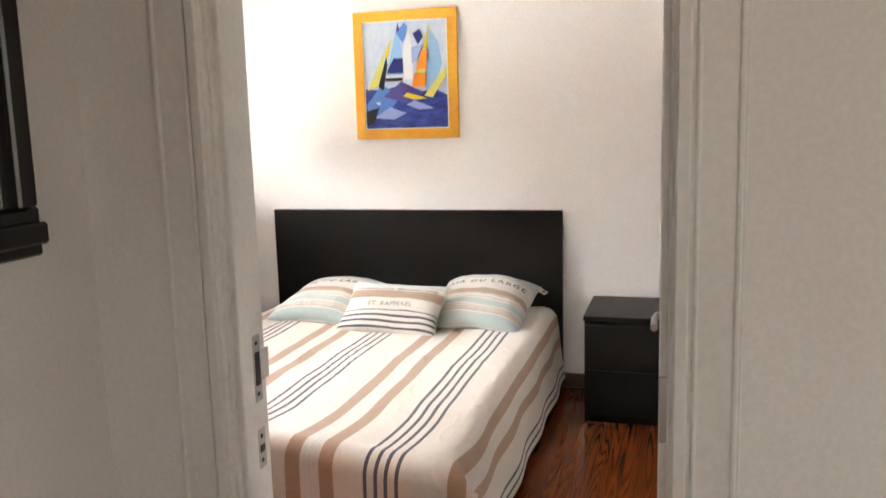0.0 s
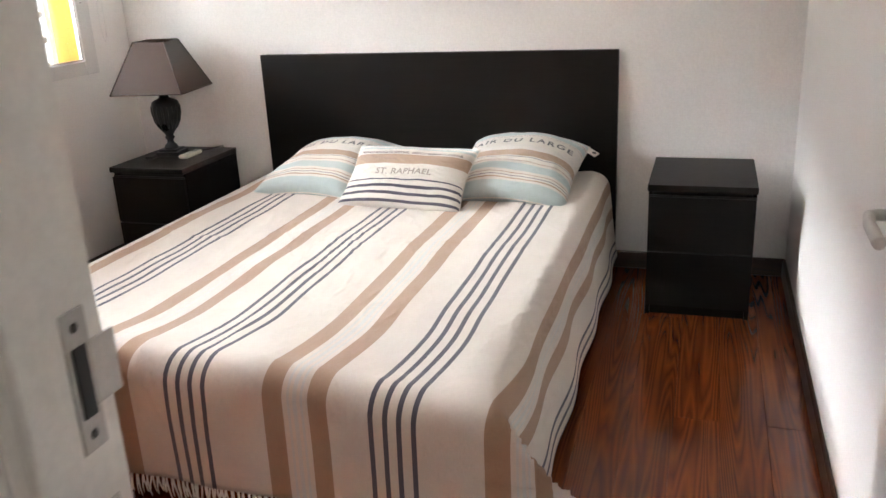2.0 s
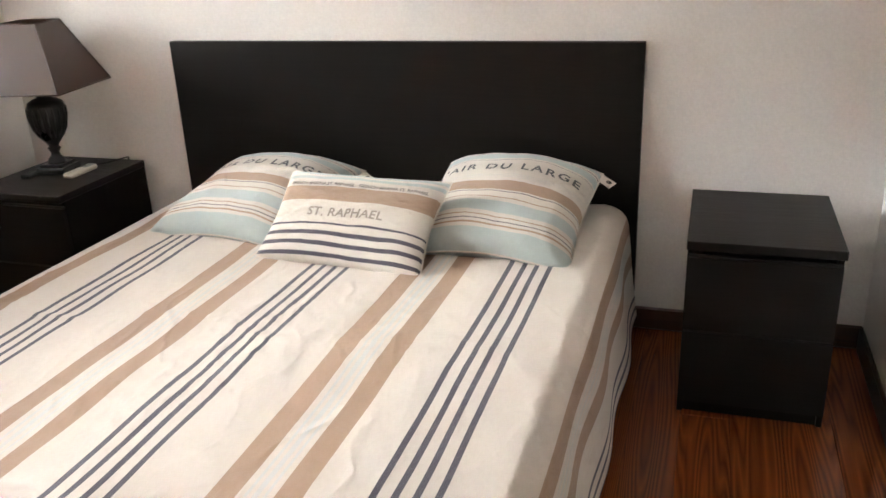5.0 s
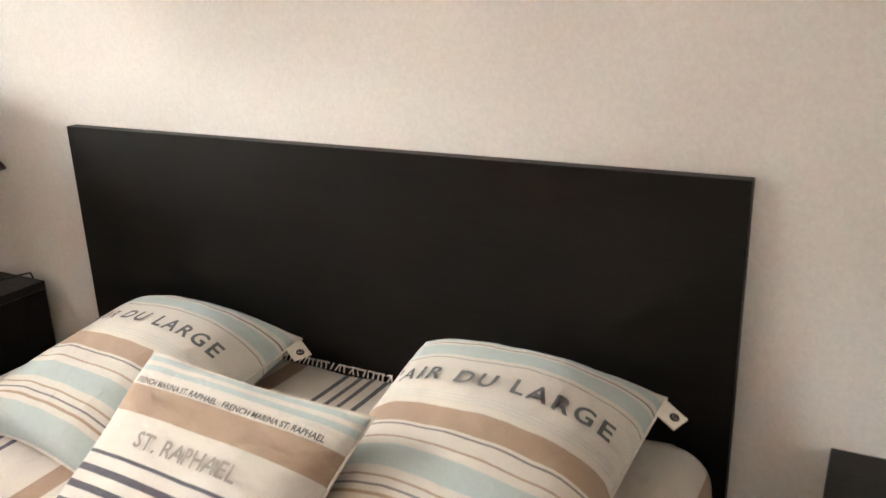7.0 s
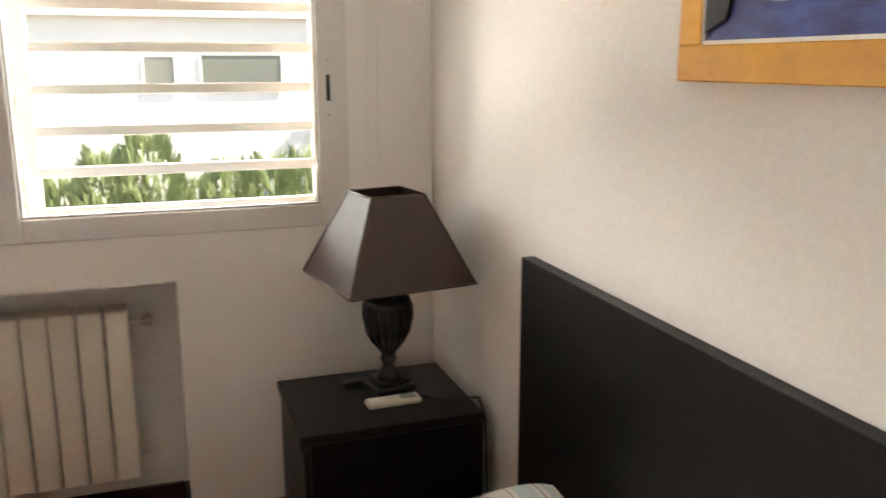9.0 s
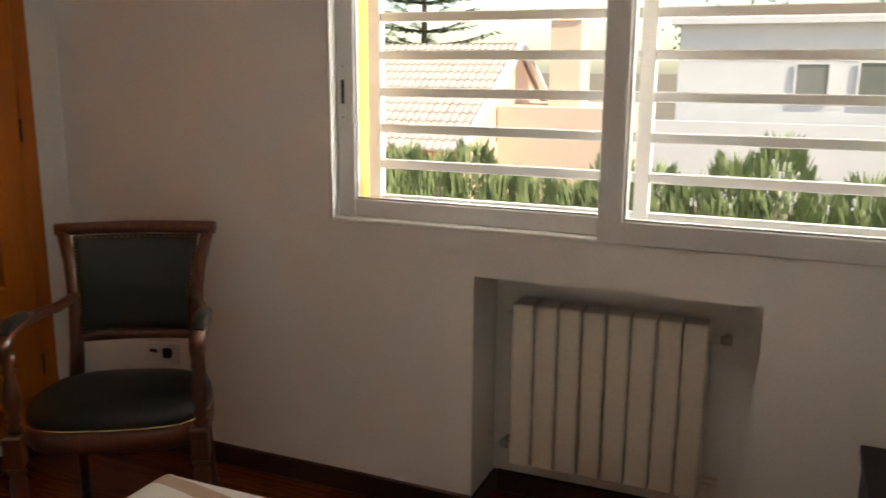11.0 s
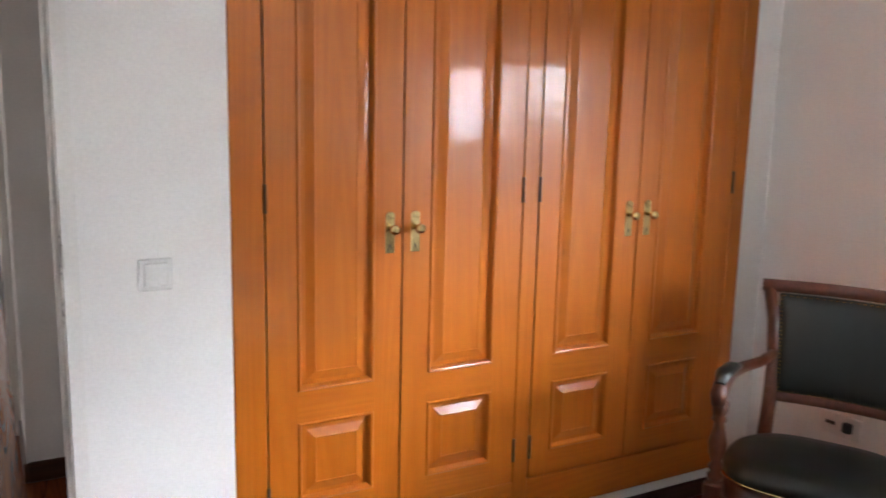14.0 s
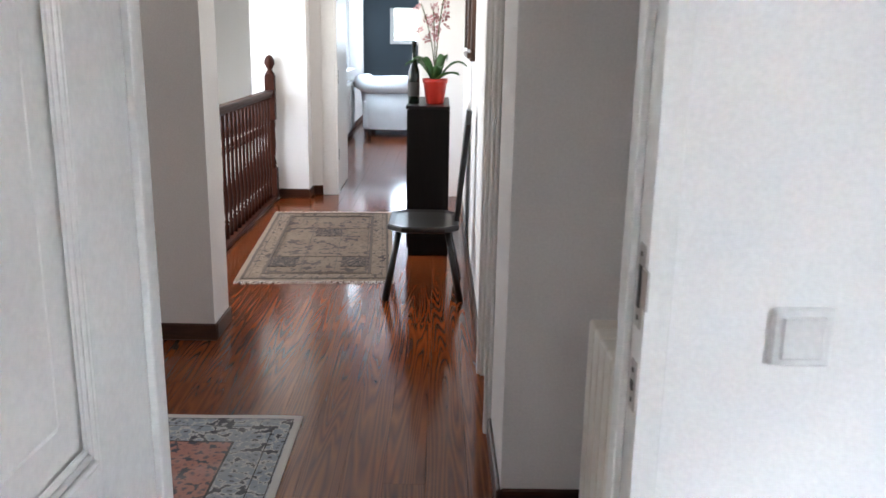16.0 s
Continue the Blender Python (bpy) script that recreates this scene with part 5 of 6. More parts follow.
def hall_cabinet():
    c = thing("hall_cabinet", "tall narrow black-brown cabinet against the corridor wall", "cabinet", (-0.035, -7.13, 0))
    W, D, Z = 0.272, 0.85, 0.995
    part("body", boxes((0, W - 0.006, -D, 0, 0.0, Z - 0.02), bevel=0.002), BLACKV, c)
    part("top", boxes((0, W + 0.012, -D - 0.01, 0.012, Z - 0.02, Z), bevel=0.003), BLACK, c)
    for y0, y1 in ((-D + 0.01, -D / 2 - 0.004), (-D / 2 + 0.004, -0.01)):
        d = part("door", boxes((W - 0.006, W + 0.006, y0, y1, 0.05, Z - 0.03), bevel=0.002), BLACKV, c)
        bm = bmesh.new()
        yk = y1 - 0.04 if y0 < -D / 2 else y0 + 0.04
        lathe(bm, [(0.006, 0), (0.012, 0.012), (0.008, 0.018)], 10, Matrix.Translation((W + 0.006, yk, 0.55)) @ pose(0, 0, 0, 0, 90, 0))
        part("knob", bm, IRON, d)


hall_cabinet()


def wooden_chair():
    """Low dark chair: octagonal plank seat, splayed legs and a narrow tall back board."""
    c = thing("chair", "low blackened wooden chair with tall narrow plank back", "chair", (0.09, -6.38, 0), -90)
    c.scale = (1.1, 1.1, 1.02)
    # seat faces +y before the turn; back stands at -y
    bm = bmesh.new()
    out = [(-0.24, -0.12), (-0.17, -0.20), (0.17, -0.20), (0.24, -0.12), (0.24, 0.12), (0.17, 0.20), (-0.17, 0.20), (-0.24, 0.12)]
    rings = [[bm.verts.new((y * s * 0.95, x * s * 0.9 + 0.02, z)) for y, x in out] for s, z in ((0.93, 0.375), (1.0, 0.385), (1.0, 0.405), (0.97, 0.412), (0.80, 0.405))]
    for a, b in zip(rings, rings[1:]):
        for k in range(8):
            bm.faces.new((a[k], a[(k + 1) % 8], b[(k + 1) % 8], b[k]))
    bm.faces.new(rings[0][::-1])
    bm.faces.new(rings[-1])
    part("seat", bm, CHAIRW, c)
    for sx, sy in ((-1, 1), (1, 1), (-1, -1), (1, -1)):
        bm = bmesh.new()
        tube(bm, [(sx * 0.15, sy * 0.12 + 0.02, 0.385), (sx * 0.19, sy * 0.155 + 0.02, 0.19), (sx * 0.225, sy * 0.19 + 0.02, 0.0)], [0.015, 0.017, 0.019], 8)
        part("leg", bm, CHAIRW, c)
    bm = bmesh.new()
    prism(bm, [(-0.06, 0.39), (0.06, 0.39), (0.085, 0.62), (0.075, 0.80), (0.10, 0.95), (0.05, 1.02), (-0.05, 1.02), (-0.10, 0.95), (-0.075, 0.80), (-0.085, 0.62)], -0.012, 0.012, Matrix.Translation((0, -0.135, 0)) @ Matrix.Rotation(radians(5), 4, "X") @ Matrix.Translation((0, 0.02, 0)))
    part("back_board", bm, CHAIRW, c)


wooden_chair()


def orchid():
    o = thing("potted_orchid", "pink orchid with green leaves in a red pot", "plant", (0.065, -7.34, 0.995))
    RED, LEAF, PINK, STEM = plain("red_glazed_pot", (0.55, 0.035, 0.02), 0.35), surface("orchid_leaf", (0.03, 0.09, 0.02), (0.06, 0.15, 0.035), 0.4, 20, 80, 0.1), surface("orchid_petal", (0.38, 0.16, 0.18), (0.55, 0.30, 0.30), 0.6, 40, 120, 0.1), surface("orchid_stem", (0.10, 0.12, 0.04), (0.14, 0.16, 0.06), 0.5)
    bm = bmesh.new()
    lathe(bm, [(0.055, 0), (0.06, 0.01), (0.078, 0.135), (0.084, 0.14), (0.084, 0.165), (0.076, 0.165), (0.072, 0.14), (0.01, 0.138)], 24)
    part("pot", bm, RED, o)
    rnd = random.Random(12)
    for k in range(9):
        a = k * 2.4
        ln, tip = rnd.uniform(0.14, 0.22), rnd.uniform(0.03, 0.16)
        d = Vector((math.cos(a), math.sin(a), 0))
        s = Vector((-d.y, d.x, 0))
        bm = bmesh.new()
        rows = []
        for i in range(8):
            q = i / 7
            w = 0.032 * math.sin(math.pi * min(1, 0.12 + q * 0.9)) ** 0.7
            c = d * (0.02 + ln * q) + Vector((0, 0, 0.15 + 1.1 * tip * math.sin(q * 2.3)))
            rows.append([bm.verts.new(c + s * w * t + Vector((0, 0, 0.012 * t * t))) for t in (-1, 0, 1)])
        for p, q in zip(rows, rows[1:]):
            for i in (0, 1):
                bm.faces.new((p[i], p[i + 1], q[i + 1], q[i])).smooth = True
        part("leaf", bm, LEAF, o).modifiers.new("thickness", "SOLIDIFY").thickness = 0.002
    for k, (ax, ay, hh) in enumerate(((0.10, 0.02, 0.56), (-0.05, 0.03, 0.60), (0.02, -0.05, 0.52))):
        bm = bmesh.new()
        path = [Vector((ax * q ** 1.6, ay * q ** 1.6, 0.15 + hh * (q - 0.12 * q ** 3))) for q in (i / 10 for i in range(11))]
        tube(bm, path, 0.0035, 6)
        st = part("stem", bm, STEM, o)
        for i in range(8):
            p = path[5] + (path[10] - path[5]) * ((i + 0.5) / 8) + Vector((rnd.uniform(-0.05, 0.05), rnd.uniform(-0.05, 0.05), rnd.uniform(-0.025, 0.025)))
            bm = bmesh.new()
            rot = Matrix.Rotation(rnd.uniform(0, 6), 3, "Z") @ Matrix.Rotation(rnd.uniform(-0.6, 0.6) + 1.3, 3, "X")
            for j in range(5):
                a = 2 * math.pi * j / 5
                ring = [bm.verts.new(p + rot @ Vector((math.cos(a + da) * rr, math.sin(a + da) * rr, zz))) for rr, da, zz in ((0.003, 0, 0), (0.022, -0.5, 0.004), (0.034, 0, 0.008), (0.022, 0.5, 0.004))]
                bm.faces.new(ring)
            part("blossom", bm, PINK, st)


orchid()


def bottle():
    G = plain("dark_green_bottle_glass", (0.008, 0.014, 0.009), 0.12)
    bm = bmesh.new()
    lathe(bm, [(0.03, 0), (0.037, 0.004), (0.038, 0.19), (0.034, 0.22), (0.018, 0.265), (0.0145, 0.30), (0.014, 0.385), (0.017, 0.388), (0.017, 0.405), (0.010, 0.406)], 20)
    b = thing("bottle", "tall dark green glass bottle on the cabinet", "bottle", (0.205, -7.32, 0.995))
    part("glass_body", bm, G, b)
    bm = bmesh.new()
    lathe(bm, [(0.0384, 0.05), (0.0388, 0.052), (0.0388, 0.14), (0.0384, 0.142)], 20)
    part("label_band", bm, plain("dark_paper_label", (0.04, 0.035, 0.03), 0.7), b)


bottle()


def wall_picture(name, label, m, w, h, fw, depth, frame_mat, art):
    """Framed picture; local x along the wall, z up, front at +y."""
    p = thing(name, label, "picture")
    p.matrix_world = m
    for z0, z1 in ((h - fw, h), (-h, -h + fw)):
        part("frame_rail", boxes((-w, w, 0, depth * 0.6, z0, z1), (-w, w, 0, depth, z0 + fw * 0.25, z1 - fw * 0.3), bevel=0.004), frame_mat, p)
    for x0, x1 in ((-w, -w + fw), (w - fw, w)):
        part("frame_stile", boxes((x0, x1, 0, depth * 0.6 - 0.001, -h + fw, h - fw), (x0 + fw * 0.25, x1 - fw * 0.3, 0, depth - 0.001, -h + fw, h - fw), bevel=0.004), frame_mat, p)
    part("canvas", boxes((-w + fw, w - fw, 0, depth * 0.35, -h + fw, h - fw)), art, p)
    return p


ART1 = surface("dark_red_oil_paint", (0.16, 0.03, 0.012), (0.42, 0.10, 0.03), 0.4, 5, 40, 0.3)
ART2 = surface("brown_oil_paint", (0.12, 0.06, 0.03), (0.30, 0.19, 0.10), 0.45, 5, 40, 0.3)
BLACKF = plain("black_lacquer_frame", (0.012, 0.011, 0.011), 0.25)
BROWNF = wood("brown_picture_frame", (0.05, 0.02, 0.01), (0.14, 0.06, 0.028), 0.4, "z")
wall_picture("hall_picture", "dark red oil painting in a black lacquer frame", pose(-0.5, -3.325, 1.72, 0, 0, -90), 0.33, 0.38, 0.075, 0.035, BLACKF, ART1)
wall_picture("corridor_picture", "oil painting in a brown wooden frame above the cabinet", pose(XC, -7.13, 1.70, 0, 0, -90), 0.35, 0.41, 0.07, 0.05, BROWNF, ART2)
radiator("hall_radiator", "cream panel radiator in the hall alcove", 10, 0.0712, 0.13, 0.74, 0.085, pose(-0.445, -3.705, 0))


# ---- lounge things, seen through the far door ----
def armchair_sofa():
    s = thing("club_chair", "white leather buttoned tub chair", "armchair", (0.66, -14.33, 0), 180)
    s.scale = (1.15, 1.15, 1.15)
    bm = bmesh.new()
    for r in ((-0.42, 0.42, -0.40, 0.45, 0.09, 0.45),):
        box(bm, *r, bevel=0.04, segs=3)
    part("base", bm, SOFAW, s)
    bm = bmesh.new()
    out = [(-0.42, 0.40), (-0.44, -0.30), (-0.34, -0.46), (0, -0.52), (0.34, -0.46), (0.44, -0.30), (0.42, 0.40)]
    rows = []
    for z, g in ((0.10, 0.93), (0.30, 0.97), (0.60, 1.02)):
        rows.append([bm.verts.new((x * g, y * g, z)) for x, y in out])
    inn = [[bm.verts.new((x * 0.72, y * 0.72 + 0.05, z)) for x, y in out] for z in (0.60, 0.42)]
    rows += inn
    for a, b in zip(rows, rows[1:]):
        for k in range(6):
            bm.faces.new((a[k], a[k + 1], b[k + 1], b[k])).smooth = True
    part("shell", bm, SOFAW, s)
    bm = bmesh.new()
    tube(bm, [(x * 1.0, y * 1.0, 0.66 + 0.012 * math.sin(i * 2.1)) for i, (x, y) in enumerate(out)], [0.09, 0.10, 0.105, 0.108, 0.105, 0.10, 0.09], 14)
    part("rolled_arm", bm, SOFAW, s)
    part("cushion", boxes((-0.30, 0.30, -0.24, 0.42, 0.45, 0.56), bevel=0.04), SOFAW, s)
    for x in (-0.34, 0.34):
        for y in (-0.36, 0.38):
            bm = bmesh.new()
            lathe(bm, [(0.02, 0), (0.03, 0.09)], 10, Matrix.Translation((x, y, 0)))
            part("foot", bm, CHAIRW, s)


armchair_sofa()


def lounge_window():
    w = tagged(new("window_2"), "small white framed lounge window with dark blind", "window", kind="structure")
    x0, x1, z0, z1, y = 0.10, 0.92, 1.285, 2.3, -16.82
    part("window_frame", boxes((x0, x0 + 0.07, y, y + 0.03, z0, z1), (x1 - 0.07, x1, y, y + 0.03, z0, z1), (x0 + 0.07, x1 - 0.07, y, y + 0.03, z0, z0 + 0.07), (x0 + 0.07, x1 - 0.07, y, y + 0.03, z1 - 0.07, z1), bevel=0.003), ALU, w)
    p = part("pane", boxes((x0 + 0.07, x1 - 0.07, y + 0.012, y + 0.016, z0 + 0.07, z1 - 0.07)), GLASS, w)
    p.visible_shadow = False
    part("blind_cloth", boxes((x0 - 0.02, x1 + 0.02, y + 0.05, y + 0.053, 1.89, 2.4)), TEAL, w, "slate coloured blind pulled half down")
    w3 = tagged(new("window_3"), "long white framed lounge window", "window", kind="structure")
    rows = [(1.40, 1.44, -14.4, -14.33, 0.95, 2.2), (1.40, 1.44, -11.27, -11.2, 0.95, 2.2), (1.40, 1.44, -12.84, -12.76, 0.95, 2.2), (1.40, 1.44, -14.33, -11.27, 0.95, 1.02), (1.40, 1.44, -14.33, -11.27, 2.13, 2.2)]
    part("window_frame", boxes(*rows, bevel=0.003), ALU, w3)
    # Unseen window, added as an opening for the hall lamp.
    w4 = tagged(new("window_4"), "unseen stairwell window added for the hall light", "window", kind="structure")
    part("window_frame", boxes((2.92, 2.96, -9.2, -9.13, 0.9, 2.3), (2.92, 2.96, -5.87, -5.8, 0.9, 2.3), (2.92, 2.96, -9.13, -5.87, 0.9, 0.97), (2.92, 2.96, -9.13, -5.87, 2.23, 2.3), bevel=0.003), ALU, w4)
    u = thing("low_cabinet", "white low cabinet under the lounge window", "cabinet", (1.31, -11.3, 0))
    part("carcass", boxes((0, 0.065, -3.0, 0, 0.08, 0.78), bevel=0.004), WHITE, u)
    for i in range(4):
        part("door", boxes((-0.016, 0, -3.0 + 0.75 * i + 0.01, -3.0 + 0.75 * i + 0.74, 0.10, 0.76), bevel=0.004), WHITE, u)
    part("plinth", boxes((0.02, 0.06, -3.0, 0, 0, 0.08)), BASEW, u)


lounge_window()


# ---- outside the bedroom window ----
GROUND = surface("garden_ground", (0.16, 0.13, 0.09), (0.24, 0.20, 0.14), 0.95, 0.3, 6, 0.4, dist=0.05)
setting("ground", boxes((-1200, -2.9, -1200, 1200, -3.4, -3.2), (-2.9, 1200, -1200, 1200, -3.4, -3.2)), GROUND, "garden ground below the house")
LEAFM = surface("cypress_foliage", (0.13, 0.175, 0.07), (0.24, 0.285, 0.13), 0.7, 3, 40, 0.2)
PINEM = surface("conifer_foliage", (0.11, 0.155, 0.08), (0.19, 0.245, 0.125), 0.7, 3, 40, 0.2)
BARK = surface("tree_bark", (0.10, 0.075, 0.05), (0.19, 0.15, 0.11), 0.95, 6, 40, 0.5, dist=0.02)
TILE = surface("clay_roof_tile", (0.48, 0.39, 0.33), (0.60, 0.52, 0.45), 0.8, 6, 40, 0.2)
PEACH = surface("peach_render", (0.76, 0.56, 0.42), (0.81, 0.62, 0.48), 0.9, 1.5, 30, 0.2)
EAVE = surface("terracotta_eave", (0.50, 0.20, 0.07), (0.60, 0.27, 0.11), 0.85, 3, 30, 0.2)
WHITER = surface("white_render", (0.72, 0.71, 0.69), (0.78, 0.77, 0.75), 0.9, 1.5, 30, 0.2)
# Distant glass, its colour lightened to include the haze before it.
HAZEDG = plain("hazed_window_glass", (0.20, 0.21, 0.18), 0.15)


def shrub(rnd, h, r, count):
    """An upright conical cypress: sprays of small leaf blades, uneven outline."""
    bm = bmesh.new()
    for _ in range(count):
        z = rnd.random() ** 0.8
        rr = r * (1 - z ** 4 * 0.75) * (0.72 + 0.4 * rnd.random())
        a = rnd.uniform(0, 2 * math.pi)
        p = Vector((rr * math.cos(a), rr * math.sin(a), z * h))
        d = Vector((0.35 * math.cos(a), 0.35 * math.sin(a), 1)).normalized()
        s = d.cross(Vector((math.cos(a + 1), math.sin(a + 1), 0.2))).normalized()
        ln, w = rnd.uniform(0.10, 0.24), rnd.uniform(0.02, 0.045)
        v = [bm.verts.new(p - s * w), bm.verts.new(p + s * w), bm.verts.new(p + d * ln + s * w * 0.3), bm.verts.new(p + d * (ln * 1.25))]
        bm.faces.new(v)
    return bm


def hedge():
    rnd = random.Random(21)
    for k in range(42):
        y = -17.2 + k * 0.56
        h = 3.03 + rnd.uniform(-0.1, 0.4) + (0.35 if k in (8, 18, 22, 30) else 0)
        t = thing("cypress", "green clipped cypress in a garden hedge", "shrub", (-12.6 + rnd.uniform(-0.2, 0.2), y, -3.2), rnd.uniform(0, 360), "garden hedge")
        bm = bmesh.new()
        lathe(bm, [(0.06, 0), (0.045, 0.8), (0.01, h * 0.8)], 7)
        part("trunk", bm, BARK, t)
        part("crown", shrub(rnd, h, 0.62, 2000), LEAFM, t)


hedge()


def roof_sheet(x0, x1, y0, y1, z0, z1, rows, cols):
    """Overlapping half-round tiles on a slope that rises from x1 to x0; y runs along the eave."""
    bm = bmesh.new()
    for r in range(rows):
        a, b = r / rows, (r + 1.12) / rows
        for c in range(cols):
            w = (y1 - y0) / cols
            yc = y0 + w * (c + 0.5)
            ring = []
            for q, lift in ((a, 0.055), (b, 0.012)):
                x, z = x1 + (x0 - x1) * q, z0 + (z1 - z0) * q + lift
                ring.append([bm.verts.new((x, yc + w * 0.55 * math.cos(t), z + 0.075 * math.sin(t))) for t in (math.pi * i / 5 for i in range(6))])
            for i in range(5):
                bm.faces.new((ring[0][i], ring[0][i + 1], ring[1][i + 1], ring[1][i])).smooth = True
            bm.faces.new(ring[0])
    return bm


def tiled_house():
    h = thing("neighbour_house", "peach rendered house with clay tile roof", "house", (0, -0.65, 0.2))
    part("wall", boxes((-26, -18.2, -15.5, -6.6, -3.45, -0.55)), PEACH, h)
    bm = bmesh.new()
    prism(bm, [(-26, -0.55), (-18.2, -0.55), (-22.1, 1.75)], -15.4, -6.65)
    part("gable", bm, PEACH, h)
    t = part("roof_tiles", roof_sheet(-22.1, -17.8, -15.6, -6.5, -0.62, 1.85, 13, 46), TILE, h, "rows of pale clay barrel tiles")
    part("roof_tiles", roof_sheet(-22.1, -26.4, -15.6, -6.5, -0.62, 1.85, 13, 46), TILE, h)
    part("fascia", boxes((-17.86, -17.74, -15.6, -6.5, -0.78, -0.60)), EAVE, h)
    bm = bmesh.new()
    tube(bm, [(-17.8, -6.52, -0.55), (-22.1, -6.52, 1.90), (-26.4, -6.52, -0.55)], 0.13, 8)
    part("verge", bm, WHITER, h)
    part("side_wing", boxes((-25, -20.5, -6.6, -3.5, -3.45, 0.35)), PEACH, h)
    ch = part("chimney", boxes((-22.6, -21.6, -5.6, -4.8, 0.35, 2.6)), PEACH, h)
    part("chimney_cap", boxes((-22.7, -21.5, -5.7, -4.7, 2.6, 2.75), bevel=0.02), WHITER, ch)


tiled_house()


def white_house():
    h = thing("white_house", "white rendered house with flat roof and large windows", "house", (0, -1.05, 0.35))
    part("wall", boxes((-42, -32, -3.4, 12, -3.6, 2.7)), WHITER, h)
    part("roof", boxes((-42.2, -31.6, -3.7, 12.3, 2.7, 2.95)), WHITER, h)
    part("terrace_wall", boxes((-31.0, -30.7, -5.0, 14, -3.6, -0.6)), WHITER, h)
    for y0, y1, z0, z1 in ((0.55, 1.55, 0.15, 1.35), (2.5, 5.3, 0.15, 1.4), (6.6, 8.2, 0.0, 1.3)):
        w = part("window", boxes((-32.02, -31.94, y0, y1, z0, z1)), HAZEDG, h)
        part("window_frame", boxes((-31.95, -31.90, y0 - 0.08, y0, z0 - 0.08, z1 + 0.08), (-31.95, -31.90, y1, y1 + 0.08, z0 - 0.08, z1 + 0.08), (-31.95, -31.90, y0, y1, z1, z1 + 0.08), (-31.95, -31.90, y0, y1, z0 - 0.08, z0)), WHITER, w)


white_house()


def conifer(place, h, seed, spread):
    """A tiered conifer: tapered trunk, whorls of limbs carrying drooping sprays."""
    rnd = random.Random(seed)
    t = thing("conifer", "tall tiered green conifer beyond the roofs", "tree", place)
    bm = bmesh.new()
    lathe(bm, [(0.22, 0), (0.16, h * 0.5), (0.03, h)], 8)
    crown = bmesh.new()
    for k in range(13):
        z = h * (0.30 + 0.68 * k / 12)
        ln = spread * (1.05 - k / 12.5)
        for j in range(7):
            a = 2 * math.pi * j / 7 + k * 0.5 + rnd.uniform(-0.2, 0.2)
            d = Vector((math.cos(a), math.sin(a), 0))
            L = ln * rnd.uniform(0.75, 1.1)
            tube(bm, [d * 0.1 + Vector((0, 0, z)), d * L * 0.5 + Vector((0, 0, z + 0.04 * L)), d * L + Vector((0, 0, z + 0.16 * L))], [0.04, 0.025, 0.008], 5)
            for i in range(70):
                q = 0.2 + 0.8 * rnd.random()
                p = d * L * q + Vector((0, 0, z + 0.14 * L * q * q))
                s = Vector((-d.y, d.x, 0)) * rnd.choice((-1, 1))
                w = (s * rnd.uniform(0.5, 1) + d * rnd.uniform(0.1, 0.7) + Vector((0, 0, rnd.uniform(-0.25, 0.2)))).normalized() * rnd.uniform(0.25, 0.5) * (1.1 - 0.4 * q)
                u = w.cross(Vector((0, 0, 1))).normalized() * 0.06
                crown.faces.new([crown.verts.new(p - u), crown.verts.new(p + u), crown.verts.new(p + w + u * 0.4), crown.verts.new(p + w - u * 0.4)])
    part("trunk", bm, BARK, t)
    part("crown", crown, PINEM, t)


def palm(place, h, seed):
    rnd = random.Random(seed)
    t = thing("palm", "palm tree with arching fronds", "tree", place)
    bm = bmesh.new()
    lathe(bm, [(0.24, 0), (0.18, h * 0.3), (0.17, h * 0.9), (0.10, h)], 10)
    part("trunk", bm, BARK, t)
    bm = bmesh.new()
    for k in range(26):
        a, up = rnd.uniform(0, 6.28), rnd.uniform(0.1, 1.2)
        d = Vector((math.cos(a), math.sin(a), 0))
        pts = [Vector((0, 0, h)) + d * 1.9 * q + Vector((0, 0, up * q - 1.7 * q * q)) for q in (i / 9 for i in range(10))]
        for i, p in enumerate(pts[1:], 1):
            for s in (-1, 1):
                w = (Vector((-d.y, d.x, 0)) * s * 0.5 + d * 0.25 + Vector((0, 0, -0.22))) * (1.0 - 0.07 * i)
                u = d * 0.035
                for off in (0, 0.1):
                    c = p - d * off
                    bm.faces.new([bm.verts.new(c - u), bm.verts.new(c + u), bm.verts.new(c + w)])
    part("crown", bm, PINEM, t)


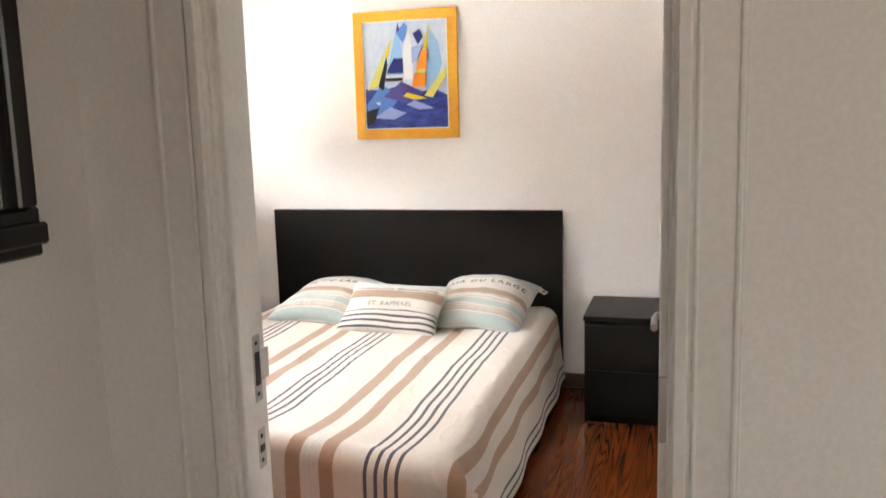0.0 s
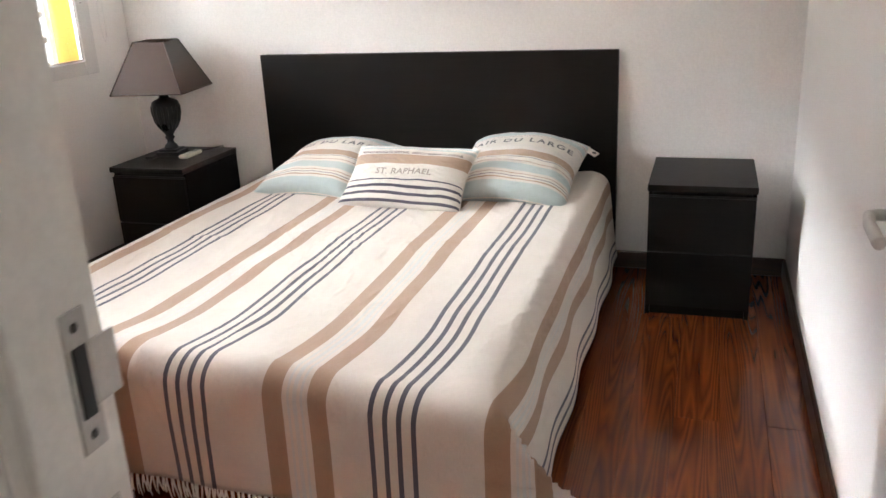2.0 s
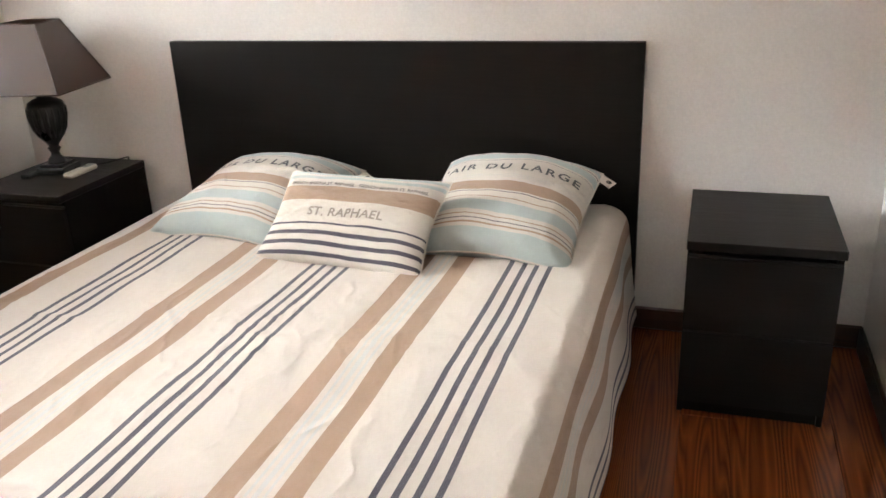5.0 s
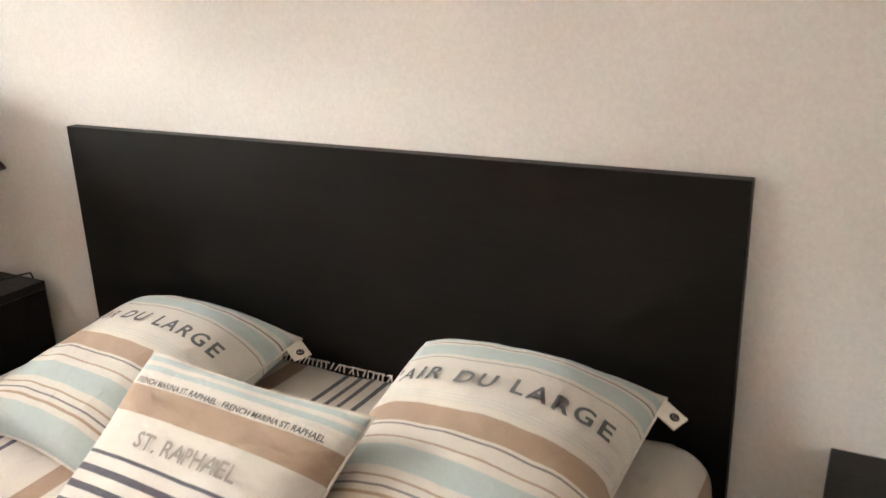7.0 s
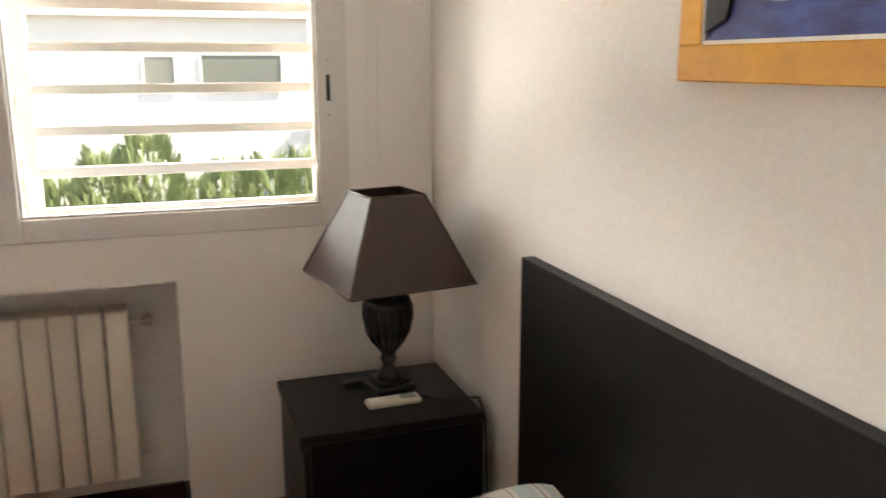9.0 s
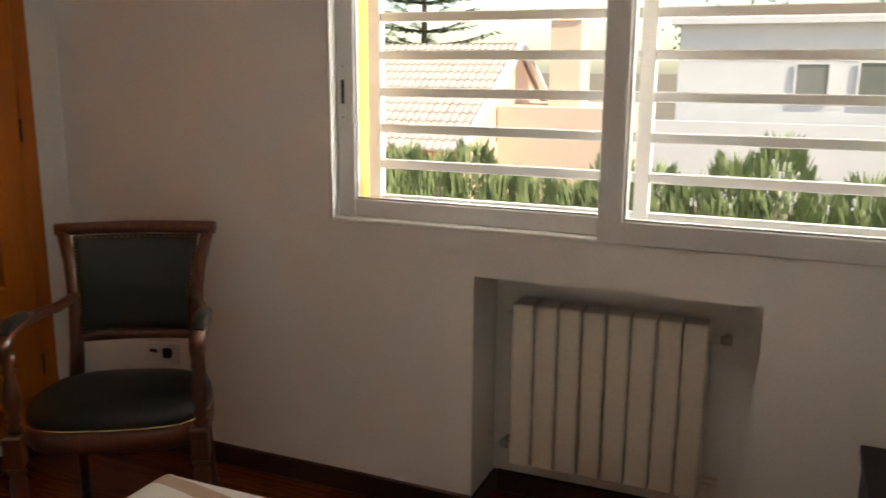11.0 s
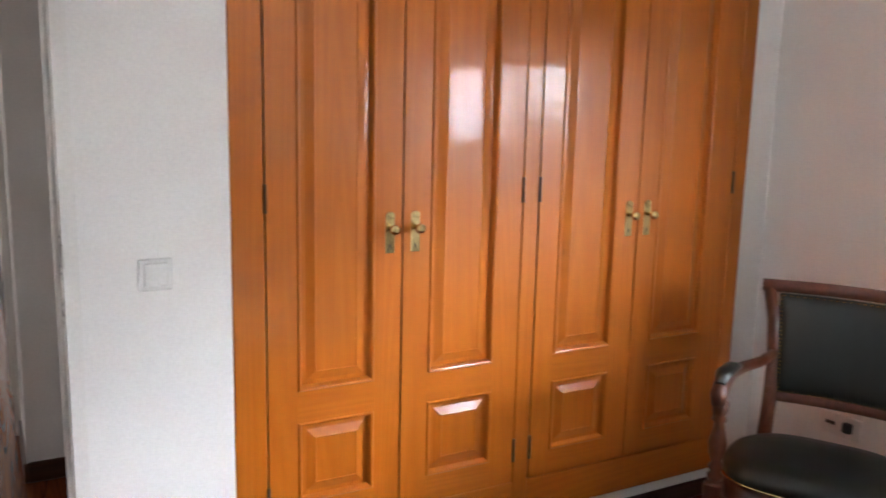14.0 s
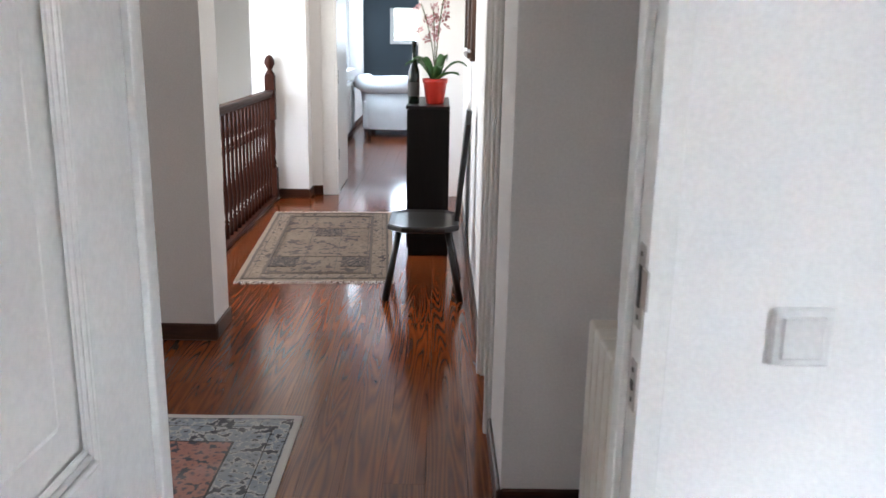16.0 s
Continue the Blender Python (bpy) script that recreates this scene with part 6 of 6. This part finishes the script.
def broad_tree(place, h, r, seed):
    rnd = random.Random(seed)
    t = thing("garden_tree", "leafy green garden tree", "tree", place)
    bm = bmesh.new()
    lathe(bm, [(0.2, 0), (0.14, h * 0.5), (0.03, h * 0.9)], 8)
    crown = bmesh.new()
    for k in range(14):
        a, q = rnd.uniform(0, 6.28), rnd.uniform(0.4, 0.95)
        c = Vector((math.cos(a) * r * 0.65, math.sin(a) * r * 0.65, h * q))
        tube(bm, [Vector((0, 0, h * 0.4)), c * 0.6 + Vector((0, 0, h * 0.2)), c], [0.07, 0.04, 0.012], 5)
        for _ in range(190):
            p = c + Vector((rnd.gauss(0, 0.42), rnd.gauss(0, 0.42), rnd.gauss(0, 0.36))) * r * 0.6
            u, w = Vector((rnd.uniform(-1, 1), rnd.uniform(-1, 1), rnd.uniform(-1, 1))).normalized() * 0.14, Vector((rnd.uniform(-1, 1), rnd.uniform(-1, 1), rnd.uniform(-1, 1))).normalized() * 0.09
            crown.faces.new([crown.verts.new(p - u), crown.verts.new(p + w), crown.verts.new(p + u), crown.verts.new(p - w)])
    part("trunk", bm, BARK, t)
    part("crown", crown, PINEM, t)


conifer((-31, -14.0, -3.2), 9.5, 3, 4.9)
palm((-27.5, -15.5, -3.2), 6.6, 5)
broad_tree((-46, -3.5, -3.2), 8.0, 2.8, 7)
broad_tree((-48, 5.0, -3.2), 7.6, 3.0, 8)
broad_tree((-29.2, 7.6, -3.2), 5.2, 1.6, 9)
broad_tree((-44, 14.5, -3.2), 8.5, 3.0, 10)


# ---- floorboards ----
def floorboards():
    """Long boards with fine open joints; each board is a piece of its own."""
    floor = bpy.data.objects["floor"]
    rnd = random.Random(30)
    W = 0.142
    meshes = {}

    def board(x, y0, y1, w=W):
        key = (round(y1 - y0, 2), round(w, 3))
        if key not in meshes:
            bm = bmesh.new()
            box(bm, -w / 2 + 0.0002, w / 2 - 0.0002, -(key[0]) / 2 + 0.0006, key[0] / 2 - 0.0006, -0.018, 0)
            top = [e for e in bm.edges if all(v.co.z > -0.001 for v in e.verts)]
            bmesh.ops.bevel(bm, geom=top, offset=0.0006, segments=1, affect="EDGES")
            meshes[key] = finish(bm, "floorboard", FLOORW)
        o = new("floorboard", meshes[key])
        o.parent = floor
        o.location = (x, (y0 + y1) / 2, rnd.uniform(-0.0004, 0.0))

    def field(x0, x1, y0, y1):
        n = max(1, round((x1 - x0) / W))
        w = (x1 - x0) / n
        for i in range(n):
            x = x0 + (i + 0.5) * w
            cuts, y = [y0], y0 + rnd.choice((0.8, 1.2, 1.6, 2.0))
            while y < y1 - 0.5:
                cuts.append(y)
                y += rnd.choice((1.6, 2.0, 2.4))
            cuts.append(y1)
            for a, b in zip(cuts, cuts[1:]):
                board(x, a, b, w)

    field(XW - 0.22, XE, -2.80, YN)
    field(-0.5, 1.46, -9.36, -2.80)
    field(1.46, 2.9, -5.74, -2.86)
    field(-0.6, 1.38, -16.8, -9.36)


floorboards()
